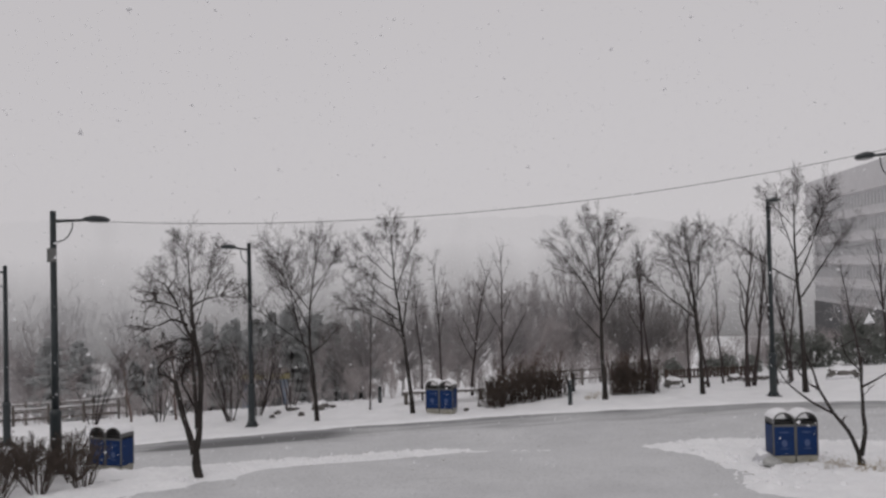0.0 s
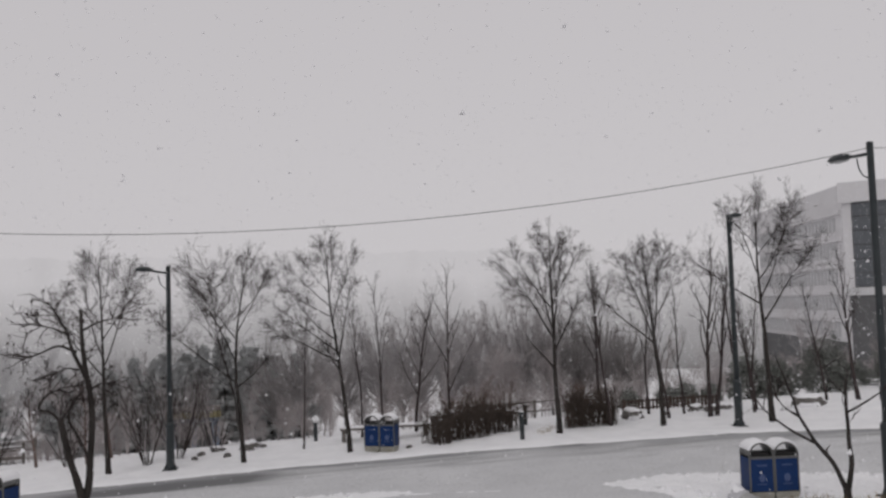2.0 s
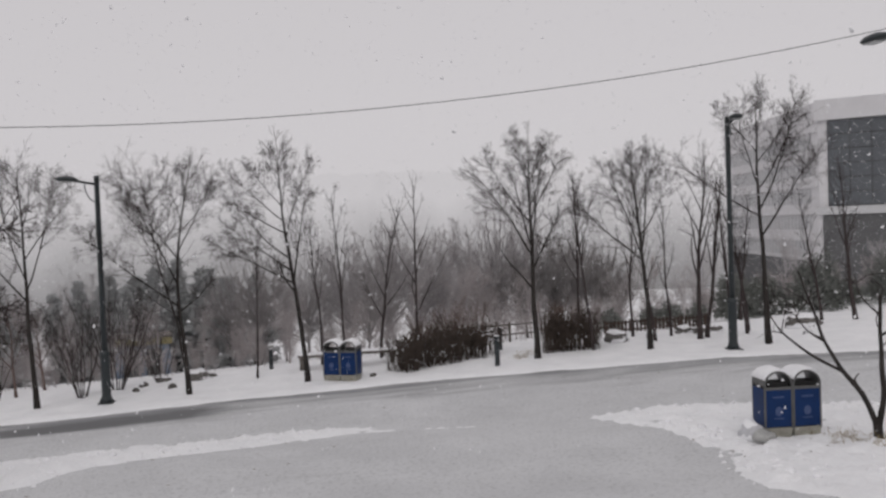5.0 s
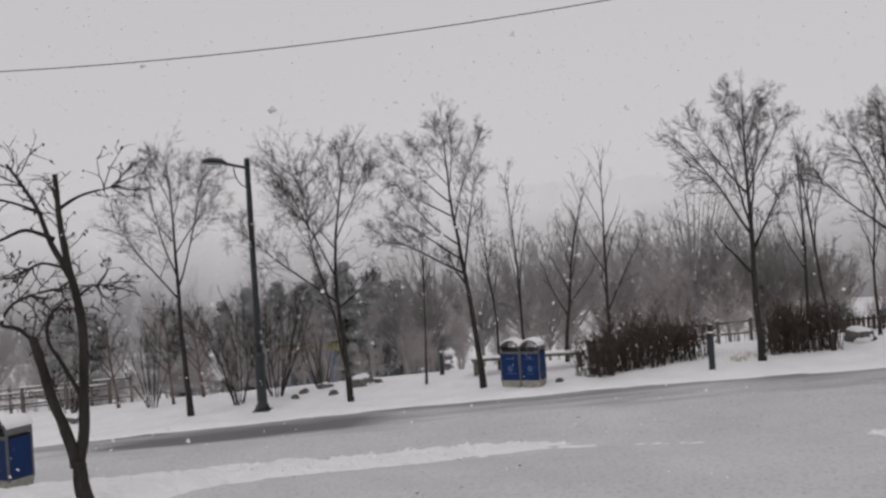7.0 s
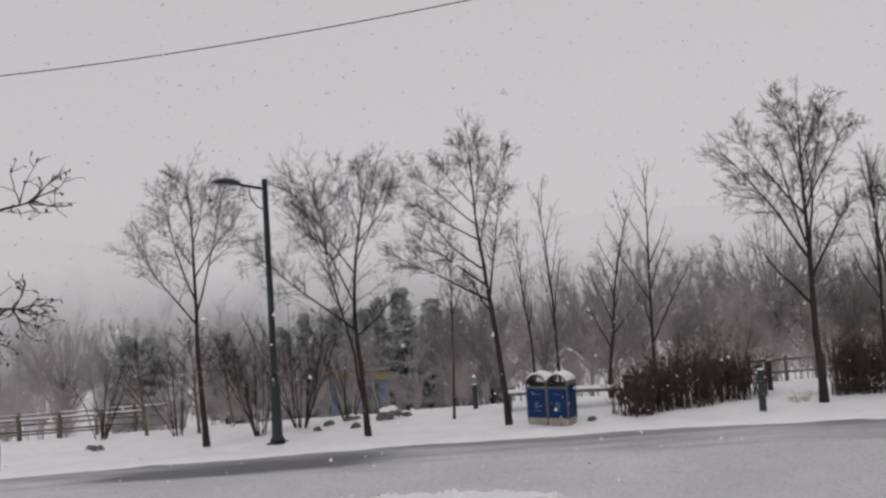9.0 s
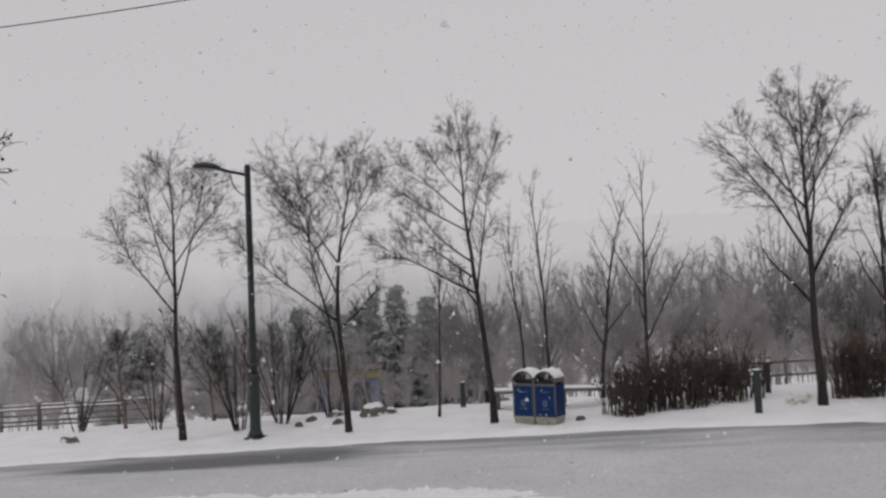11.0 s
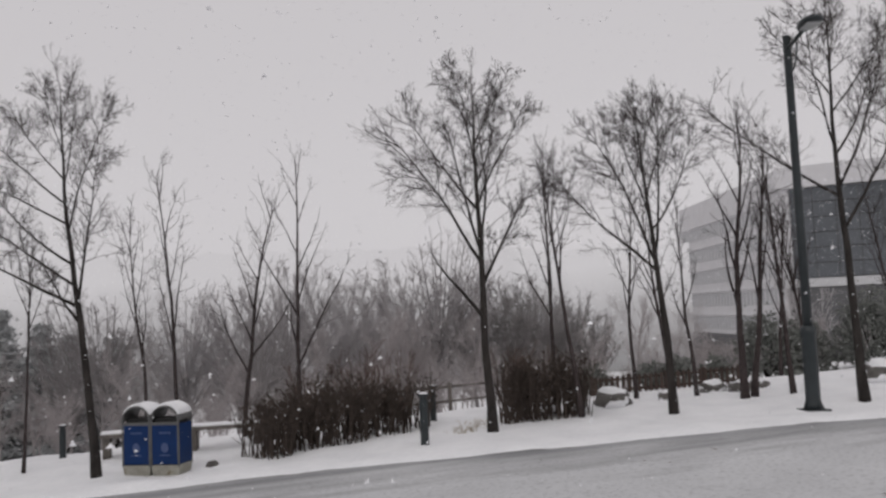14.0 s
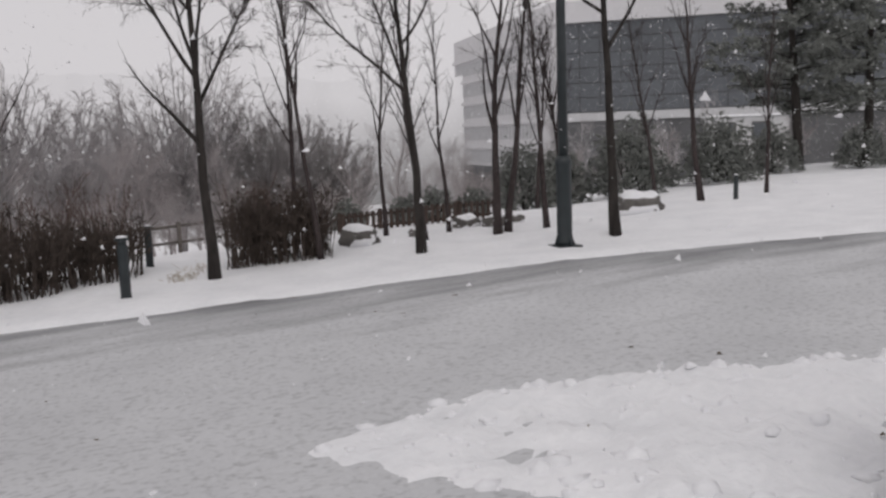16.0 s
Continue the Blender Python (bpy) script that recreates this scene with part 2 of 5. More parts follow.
class Tubes:
    """Collects tapered tubes along polylines."""

    def __init__(self):
        self.v, self.f = [], []

    def add(self, pts, radii, sides=4):
        up = Vector((0.31, 0.95, 0.07))
        base = len(self.v)
        n = len(pts)
        for i in range(n):
            d = (pts[min(i + 1, n - 1)] - pts[max(i - 1, 0)]).normalized()
            a = d.cross(up)
            if a.length < 0.05:
                a = d.cross(Vector((1, 0, 0.2)))
            a.normalize()
            b = d.cross(a)
            for k in range(sides):
                w = 2 * math.pi * k / sides
                self.v.append(pts[i] + (a * math.cos(w) + b * math.sin(w)) * radii[i])
        for i in range(n - 1):
            for k in range(sides):
                k2 = (k + 1) % sides
                self.f.append((base + i * sides + k, base + i * sides + k2, base + (i + 1) * sides + k2, base + (i + 1) * sides + k))
        if sides > 3:
            self.f.append(tuple(base + k for k in range(sides))[::-1])
            self.f.append(tuple(base + (n - 1) * sides + k for k in range(sides)))

    def mesh(self, name, mat):
        me = bpy.data.meshes.new(name)
        me.from_pydata([tuple(p) for p in self.v], [], self.f)
        me.materials.append(mat)
        me.polygons.foreach_set("use_smooth", [True] * len(me.polygons))
        me.update()
        return me

    def under(self, name, mat, parent, label=""):
        ob = new(name, self.mesh(name, mat))
        ob.parent = parent
        if label:
            ob["label"] = label
        return ob


# ---- the lie of the land ----
def sm(a, b, x):
    t = min(max((x - a) / (b - a), 0.0), 1.0)
    return t * t * (3 - 2 * t)


KERB_X = [-60, -30, -12, -8.4, -2.7, 1.9, 6.5, 9, 13.4, 20, 40, 80]
KERB_Y = [22.0, 23.0, 23.6, 23.9, 24.1, 23.95, 23.3, 22.95, 21.7, 19.6, 13, 2]


def ground(x, y):
    """Bare ground: a ramp falls to a level forecourt, the road beyond it climbs to the right, and the wood behind falls away to the left."""
    xs = max(-40.0, min(x, 60.0))
    road = -2.22 + 0.042 * (xs if xs < 10 else 10 + (xs - 10) * 0.6)
    d = 14.2 - max(y, -14.0)
    pad = -1.9 + 0.165 * (d + math.sqrt(d * d + 1.5)) / 2
    w = sm(16.5, 20.5, y)
    z = pad * (1 - w) + road * w
    z -= 0.085 * sm(0.4, 1.9, y - float(np.interp(x, KERB_X, KERB_Y)))
    if y > 29.5:
        z -= (0.14 * (min(y, 50.0) - 29.5) + 0.1 * max(0.0, min(y, 120.0) - 50.0)) * sm(24, 11, x)
    if y > 34:
        z -= 0.13 * (min(y, 120.0) - 34) * sm(11, 24, x)
    return z


LEFT_BANK = [(0.2, 19.6), (-1.4, 20.45), (-3.5, 20.55), (-6.5, 20.45), (-9, 20.7), (-14, 21.0), (-60, 19.5), (-60, -12), (-9, 9), (-6.7, 15.0), (-5.1, 16.0), (-4.5, 17.3), (-2.8, 18.2), (-1.1, 18.8)]
RIGHT_BANK = [(3.95, 18.4), (4.5, 18.85), (5.2, 18.95), (6.7, 18.55), (8.5, 17.95), (12, 17), (20, 14.5), (40, 7), (90, -12), (5.6, -12), (4.6, 8), (4.2, 12.9), (4.8, 15.3), (4.6, 16.9), (4.1, 17.7)]


def inside_by(poly, x, y):
    """Signed distance to a polygon's edge, positive inside."""
    best, inside = 1e9, False
    n = len(poly)
    for i in range(n):
        (ax, ay), (bx, by) = poly[i], poly[(i + 1) % n]
        dx, dy = bx - ax, by - ay
        t = min(max(((x - ax) * dx + (y - ay) * dy) / (dx * dx + dy * dy), 0), 1)
        best = min(best, (x - ax - t * dx) ** 2 + (y - ay - t * dy) ** 2)
        if (ay > y) != (by > y) and x < ax + (y - ay) / (by - ay) * dx:
            inside = not inside
    return math.sqrt(best) * (1 if inside else -1)


def snow_depth(x, y):
    far = y - float(np.interp(x, KERB_X, KERB_Y))
    rough = noise.noise(Vector((x * 0.9, y * 0.9, 1.3))) * 0.30 + noise.noise(Vector((x * 2.6, y * 2.6, 4.0))) * 0.18 + noise.noise(Vector((x * 6.0, y * 6.0, 8.0))) * 0.07
    if far > -1.5:
        s, pile = far + 0.18 * rough, 0
    else:
        s = max(inside_by(LEFT_BANK, x, y), inside_by(RIGHT_BANK, x, y)) + rough
        pile = 1
        ridge = 0.2 - abs(y - (19.4 - 0.36 * (x + 0.6))) if -1.6 < x < 3.5 else -1
        s = max(s, ridge * 1.5 * sm(3.6, 2.0, x) + rough * 0.4 - 0.01)
    h = sm(-0.10, 0.55, s) * (0.125 if pile else 0.10)
    if h > 0.03:
        lump = noise.noise(Vector((x * 1.1, y * 1.1, 7.7)))
        clod = noise.noise(Vector((x * 4.2, y * 4.2, 2.2)))
        chunk = noise.noise(Vector((x * 7.5, y * 7.5, 3.9)))
        h += (0.05 * lump + (0.07 if pile else 0.014) * clod + (0.05 if pile else 0.007) * chunk) * sm(-0.05, 0.5, s)
        if pile:
            tread = noise.noise(Vector((x * 2.3 + 9, y * 2.3, 5.1)))
            h -= 0.065 * sm(0.12, 0.42, tread) * sm(0.2, 0.9, s)
    return h


def top(x, y):
    """Height of what one stands on: snow or road."""
    return ground(x, y) + max(snow_depth(x, y) - 0.05, 0.0)


def axis_values(a, b, step, far_lo, far_hi):
    vals = list(np.arange(a, b + 1e-6, step))
    lo, s = a, step
    while lo > far_lo:
        s *= 1.22
        lo -= s
        vals.insert(0, lo)
    hi, s = b, step
    while hi < far_hi:
        s *= 1.22
        hi += s
        vals.append(hi)
    return vals


def sheet(name, xs, ys, height, mat):
    verts = [(x, y, height(x, y)) for y in ys for x in xs]
    n = len(xs)
    faces = [(j * n + i, j * n + i + 1, (j + 1) * n + i + 1, (j + 1) * n + i) for j in range(len(ys) - 1) for i in range(n - 1)]
    return mesh_object(name, verts, faces, mat)


snow_ground = sheet("ground", axis_values(-10, 15, 0.11, -900, 900), axis_values(12.5, 27.5, 0.11, -120, 1200),
                    lambda x, y: ground(x, y) - 0.05 + snow_depth(x, y), SNOW)
tagged(snow_ground, "fresh trodden snow over verges, banks and wood floor", "snow", kind="structure")
road = sheet("road", axis_values(-9, 14, 0.5, -80, 90), [-13 + 0.5 * i for i in range(79)], lambda x, y: ground(x, y), SLUSH)
tagged(road, "asphalt forecourt and road under thin grey slush", "road", kind="structure")
wet = road.data.attributes.new("wet", "FLOAT", "POINT")
for i, v in enumerate(road.data.vertices):
    x, y = v.co.x, v.co.y
    gap = float(np.interp(x, KERB_X, KERB_Y)) - y
    w = 0.34 * (1 - sm(0.4, 2.8, gap)) + 0.22 * (1 - sm(0.0, 0.35, gap)) + 0.85 * (1 - sm(0.1, 0.6, abs(gap - 0.8))) * sm(-2.5, -4.5, x) * sm(-9.6, -7.8, x)
    wet.data[i].value = w * (1.0 + 0.15 * sm(2, 10, x))


# ---- distance ----
def hill(name, dist, azimuths, heights, base, mat, label):
    verts, faces = [], []
    rng = random.Random(len(name))
    n = 220
    for i in range(n):
        a = np.interp(i, [0, n - 1], [azimuths[0], azimuths[-1]])
        h = float(np.interp(a, azimuths, heights)) + 1.2 * noise.noise(Vector((a * 0.25, dist, 0))) + rng.uniform(-0.35, 0.35)
        x, y = dist * math.sin(radians(a)), dist * math.cos(radians(a))
        verts += [(x, y, base), (x, y, h), (x * 1.15, y * 1.15, base)]
    for i in range(n - 1):
        k = 3 * i
        faces += [(k, k + 3, k + 4, k + 1), (k + 1, k + 4, k + 5, k + 2)]
    return tagged(mesh_object(name, verts, faces, mat), label, "hill", kind="structure")


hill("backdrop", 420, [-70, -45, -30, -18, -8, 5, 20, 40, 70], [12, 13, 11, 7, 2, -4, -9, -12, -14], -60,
     hill_material("hazy_hill", (0.50, 0.487, 0.50), (0.572, 0.553, 0.570), -14, 4), "far wooded hill, glowing, with snowfall haze painted in")


# Painted haze band: its top takes the sky colour, so the edge vanishes.
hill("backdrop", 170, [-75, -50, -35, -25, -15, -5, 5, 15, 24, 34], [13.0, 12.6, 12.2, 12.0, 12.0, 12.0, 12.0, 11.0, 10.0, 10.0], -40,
     hill_material("hazy_wood", (0.21, 0.204, 0.209), (0.578, 0.558, 0.575), -13, 7.5), "far belt of woodland, glowing, with haze painted up into the sky colour")


# places beside the forecourt
RBX, RBY = 6.36, 15.48
NTX, NTY = 7.42, 14.9
LNX, LNY = 8.45, 15.25


# ---- trees ----
def bend(start, way, length, steps, rng, wander, lift, curl=None):
    pts = [start.copy()]
    d = way.normalized()
    for i in range(steps):
        d = (d + Vector((rng.gauss(0, wander), rng.gauss(0, wander), rng.gauss(0, wander * 0.6) + lift))).normalized()
        pts.append(pts[-1] + d * (length / steps))
    return pts


def along(pts, t):
    k = t * (len(pts) - 1)
    i = min(int(k), len(pts) - 2)
    return pts[i].lerp(pts[i + 1], k - i), (pts[i + 1] - pts[i]).normalized()


def side_way(d, angle, turn):
    a = d.cross(Vector((0.2, 0.1, 1))) if abs(d.z) < 0.95 else d.cross(Vector((1, 0.1, 0)))
    a.normalize()
    b = d.cross(a)
    out = a * math.cos(turn) + b * math.sin(turn)
    return (d * math.cos(angle) + out * math.sin(angle)).normalized()


def twigs(tubes, pts, length, r, level, rng, count, angle, lift, dense):
    """Side shoots along a branch, down to the fine spray."""
    for i in range(count):
        t = 0.2 + 0.8 * rng.random() ** 0.65 if i else 1.0
        p, d = along(pts, t)
        w = side_way(d, rng.uniform(0.5, 1.25) * angle, rng.uniform(0, 2 * math.pi)) if i else d
        ln = length * rng.uniform(0.55, 1.1) * (1.1 - 0.45 * t)
        q = bend(p, w, ln, 4 if level < 2 else 3, rng, 0.19, lift)
        n = len(q)
        tubes.add(q, [r * (1 - 0.8 * k / (n - 1)) for k in range(n)], 3)
        if level < 2:
            twigs(tubes, q, ln * 0.6, max(r * 0.5, 0.0026), level + 1, rng, max(2, int(dense * (4 if level else 5))), angle, lift * 0.8, dense)


def tree(name, x, y, height, label, limbs, seed, fork=0.4, r0=0.085, lean=(0, 0), stems=1, dense=1.0, shoot=0.85, bark=None, group="roadside trees", category="tree", leader=0.9, depth=0.55, reach=1.0):
    """limbs: (start, lean, length, turn) of each main limb: start and length as shares of the height, lean in degrees from
    upright towards +x, turn in degrees out of the row's plane."""
    rng = random.Random(seed)
    ob = thing(name, pose(x, y, top(x, y) - 0.06), label, category, group)
    wood, crown = Tubes(), Tubes()
    for s in range(stems):
        off = Vector(((s - (stems - 1) / 2) * 0.16, s * 0.05, 0))
        h = height * (1 - 0.06 * s)
        way = Vector((lean[0] + (s - (stems - 1) / 2) * 0.015, lean[1], 1))
        trunk = bend(off, way, h * leader, 12, rng, 0.035, 0.02)
        n = len(trunk)
        rad = [r0 * (1.0 + 0.35 * max(0, 1 - 8 * k / (n - 1))) * (1 - 0.86 * (k / (n - 1)) ** 1.15) for k in range(n)]
        wood.add(trunk, rad, 9)
        twigs(crown, trunk[int(n * 0.72):], h * 0.16, 0.008, 0, rng, int(9 * dense), 0.75, 0.05, dense)
        mine = limbs[s::stems]
        for st, deg, ln, turn in mine:
            p, d = along(trunk, min(st / leader, 0.98))
            a, b = radians(deg), radians(turn)
            w = Vector((math.sin(a) * math.cos(b), math.sin(a) * math.sin(b), math.cos(a)))
            ll = h * ln * 0.9 * reach
            limb = bend(p - d * 0.03, w, ll, 8, rng, 0.065, 0.035)
            rr = max(r0 * (1 - 0.86 * (st / leader) ** 1.15) * 0.62, 0.012)
            k = len(limb)
            wood.add(limb, [rr * (1 - 0.82 * i / (k - 1)) for i in range(k)], 6)
            if st < 0.33 and ln <= 0.3:
                twigs(crown, limb, ll * 0.25, 0.006, 1, rng, 7, 0.7, 0.03, 0.6)
                continue
            twigs(crown, limb, ll * 0.41 * shoot, max(rr * 0.32, 0.006), 0, rng, int((8 + 9 * ln / 0.4) * dense), 0.85, 0.03, dense)
    wood.under("trunk", bark or BARK, ob)
    crown.under("crown", TWIG, ob, "bare twigs")
    return ob


def fan(n, seed, low, high, wide, length=0.42):
    """n ascending limbs spread round the trunk between two heights."""
    rng = random.Random(seed)
    out = []
    for i in range(n):
        t = i / max(n - 1, 1)
        side = 1 if i % 2 else -1
        out.append((low + (high - low) * t, side * (wide * (1 - 0.45 * t) + rng.uniform(-6, 6)), length * (1.05 - 0.55 * t) * rng.uniform(0.9, 1.12), rng.uniform(-65, 65)))
    return out


B_LIMBS = [(0.42, -42, 0.40, 10), (0.46, 20, 0.46, -20), (0.50, -24, 0.40, 40), (0.58, 36, 0.34, 10), (0.62, -50, 0.28, -30), (0.70, 30, 0.26, 50), (0.75, -22, 0.22, 0)]
C_LIMBS = [(0.10, -9, 0.82, 5), (0.36, -48, 0.46, 5), (0.34, 60, 0.20, -15), (0.45, -22, 0.48, 20), (0.58, 34, 0.34, -25), (0.55, -40, 0.34, -20), (0.70, -20, 0.26, 30), (0.66, 48, 0.26, 15), (0.76, 22, 0.2, -40)]
D_LIMBS = [(0.36, -40, 0.16, 10), (0.40, -62, 0.36, 12), (0.40, 14, 0.36, 20), (0.45, -60, 0.34, -20), (0.50, -58, 0.27, 25), (0.60, -62, 0.31, -8), (0.58, 10, 0.32, -30), (0.65, -52, 0.32, 14), (0.70, 22, 0.24, 35), (0.71, -42, 0.24, -25), (0.76, -8, 0.2, 50)]
G_LIMBS = [(0.39, 30, 0.30, 10), (0.31, -50, 0.26, 20), (0.45, -36, 0.46, -12), (0.44, 12, 0.46, 25), (0.48, -26, 0.36, 30), (0.59, -36, 0.36, -20), (0.60, 26, 0.32, -25), (0.66, 34, 0.28, 30), (0.70, -22, 0.26, 40), (0.76, 28, 0.22, -35), (0.80, -28, 0.2, 10)]
H_LIMBS = [(0.44, -52, 0.46, 8), (0.46, -24, 0.50, -25), (0.48, 16, 0.50, 20), (0.56, 40, 0.32, -10), (0.60, -36, 0.34, 35), (0.66, 28, 0.32, 40), (0.72, -20, 0.26, -40), (0.78, 22, 0.2, 10)]
I_LIMBS = [(0.42, 34, 0.46, 12), (0.50, -60, 0.42, -10), (0.52, 28, 0.44, -30), (0.60, 48, 0.36, 15), (0.62, -36, 0.34, 30), (0.70, 36, 0.28, -35), (0.74, -40, 0.24, 10), (0.80, 26, 0.2, 40)]
tree("roadside_tree", -8.18, 26.30, 6.75, "tall bare tree with forked crown on snowy verge", B_LIMBS, 11, 0.42, 0.068, (0.0, 0), dense=1.6)
tree("roadside_tree", -4.36, 26.10, 6.6, "bare tree whose trunk forks low above snow", C_LIMBS, 12, 0.36, 0.064, (0.0, 0), dense=1.6)
tree("roadside_tree", -1.30, 26.10, 6.8, "bare tree with long low branches beside a litter bin", D_LIMBS, 13, 0.4, 0.068, (-0.05, 0), dense=1.6)
tree("roadside_tree", 4.98, 26.10, 6.5, "broad bare tree with dense upswept crown", G_LIMBS, 14, 0.38, 0.078, (-0.04, 0), dense=1.6)
tree("roadside_tree", 8.10, 25.75, 5.8, "bare tree with a wide vase-shaped crown", H_LIMBS, 15, 0.44, 0.072, (-0.035, 0), dense=1.6)
tree("roadside_tree", 11.05, 24.75, 7.1, "tall bare tree with thick forked limbs", I_LIMBS, 16, 0.42, 0.080, (-0.02, 0), dense=1.6)

SLIM = [
    (-2.72, 27.6, 4.4, 21, 0.55, 14, (0.03, 0), 0.030),
    (-0.90, 28.7, 4.9, 22, 0.35, 20, (-0.02, 0), 0.036),
    (-0.24, 27.9, 5.6, 23, 0.35, 18, (-0.10, 0), 0.040),
    (0.88, 28.9, 5.2, 24, 0.26, 34, (-0.02, 0), 0.050),
    (6.95, 28.6, 5.7, 26, 0.35, 22, (-0.03, 0), 0.048),
    (6.70, 26.45, 5.5, 27, 0.45, 20, (-0.07, 0), 0.046),
    (8.55, 28.3, 4.7, 28, 0.40, 24, (-0.03, 0), 0.042),
    (8.75, 27.0, 4.2, 29, 0.40, 20, (-0.06, 0), 0.045),
    (9.45, 27.5, 4.4, 30, 0.35, 22, (-0.02, 0), 0.040),
    (9.95, 26.6, 6.2, 31, 0.30, 20, (-0.04, 0), 0.070),
    (10.20, 26.7, 5.6, 32, 0.35, 18, (0.06, 0), 0.062),
    (10.95, 26.6, 5.2, 33, 0.35, 22, (-0.05, 0), 0.052),
    (11.55, 26.9, 4.2, 34, 0.40, 20, (-0.03, 0), 0.042),
    (11.75, 27.2, 4.0, 35, 0.40, 20, (0.03, 0), 0.040),
    (15.7, 27.9, 5.6, 36, 0.34, 30, (-0.04, 0), 0.068),
    (14.8, 28.3, 4.4, 37, 0.36, 26, (-0.08, 0), 0.045),
    (17.6, 27.9, 4.6, 38, 0.34, 26, (0.02, 0), 0.045),
    (13.2, 30.5, 4.8, 39, 0.34, 26, (0.02, 0), 0.045),
]
for x, y, h, seed, low, wide, lean, r in SLIM:
    tree("young_tree", x, y, h * 0.93, "slender bare young tree standing in snow", fan(11 if r > 0.04 else 8, seed, low, 0.88, wide, 0.30), seed, low, r, lean, dense=0.62, shoot=0.75, bark=YOUNG, group="slender young trees", leader=0.92)

E_LIMBS = [(0.24, 27, 0.40, 5), (0.30, -20, 0.20, 40), (0.40, -26, 0.34, -10), (0.44, 20, 0.26, 15), (0.55, 28, 0.20, -20), (0.60, -24, 0.20, 10), (0.70, 22, 0.16, 30), (0.76, -22, 0.14, -30), (0.84, 18, 0.12, 0)]
tree("young_tree", 1.95, 27.8, 5.75, "slender bare young tree with wide-forked limbs", E_LIMBS, 25, 0.24, 0.046, (-0.03, 0), dense=0.55, shoot=0.7, bark=YOUNG, group="slender young trees", leader=0.92)

# the crooked ornamental trees by the forecourt
def crooked_tree(x, y, facing, stems, seed, label, dense, leaves):
    """A pruned, crooked tree. stems: rows of thickness at foot and tip and a few bends, as (sideways, up) in metres."""
    rng = random.Random(seed)
    ob = thing("ornamental_tree", pose(x, y, top(x, y) - 0.05), label, "tree", "ornamental trees")
    a = radians(facing)
    side, deep = Vector((math.cos(a), math.sin(a), 0)), Vector((-math.sin(a), math.cos(a), 0))
    crown = Tubes()
    for r0, r1, bends in stems:
        r0, r1 = r0 * 0.93, r1 * 0.93
        pts = []
        drift = rng.uniform(-0.12, 0.12)
        for k in range(len(bends) - 1):
            (u0, z0), (u1, z1) = bends[k], bends[k + 1]
            for m in range(4):
                f = m / 4
                w = (k + f) / (len(bends) - 1)
                pts.append(side * (u0 + (u1 - u0) * f + rng.gauss(0, 0.012)) + deep * (drift * w + rng.gauss(0, 0.012)) + Vector((0, 0, z0 + (z1 - z0) * f)))
        pts.append(side * bends[-1][0] + deep * drift + Vector((0, 0, bends[-1][1])))
        for _ in range(2):
            pts = [pts[0]] + [(pts[k - 1] + pts[k] * 2 + pts[k + 1]) / 4 for k in range(1, len(pts) - 1)] + [pts[-1]]
        n = len(pts)
        t = Tubes()
        t.add(pts, [(r0 + (r1 - r0) * k / (n - 1)) * (1 + 0.12 * noise.noise(Vector((k * 0.7, seed, r0 * 90)))) for k in range(n)], 9)
        t.under("trunk" if bends[0][1] == 0 else "limb", BARK, ob)
        if bends[-1][1] > 1.6:
            tip = pts[int(n * 0.55):]
            for c in range(int(7 * dense)):
                p, d = along(tip, rng.uniform(0.05, 1.0))
                q = bend(p, side_way(d, rng.uniform(0.5, 1.2), rng.uniform(0, 6.28)), rng.uniform(0.25, 0.6), 5, rng, 0.28, 0.05)
                crown.add(q, [0.011, 0.009, 0.008, 0.006, 0.005, 0.003], 4)
                for e in range(4):
                    p2, d2 = along(q, rng.uniform(0.3, 1.0))
                    q2 = bend(p2, side_way(d2, rng.uniform(0.4, 1.1), rng.uniform(0, 6.28)), rng.uniform(0.08, 0.26), 3, rng, 0.3, 0.04)
                    crown.add(q2, [0.006, 0.005, 0.004, 0.0025], 3)
                    if rng.random() < leaves:
                        c0 = q2[-1]
                        b = len(crown.v)
                        w1 = Vector((rng.gauss(0, 0.035), rng.gauss(0, 0.035), rng.gauss(-0.03, 0.02)))
                        w2 = w1.cross(Vector((rng.gauss(0, 1), rng.gauss(0, 1), 1))).normalized() * 0.016
                        crown.v += [c0, c0 + w1 * 0.5 + w2, c0 + w1 + Vector((0, 0, -0.02)), c0 + w1 * 0.5 - w2]
                        crown.f.append((b, b + 1, b + 2, b + 3))
    crown.under("crown", TWIG, ob, "bare crooked twigs with a few curled leaves")
    return ob


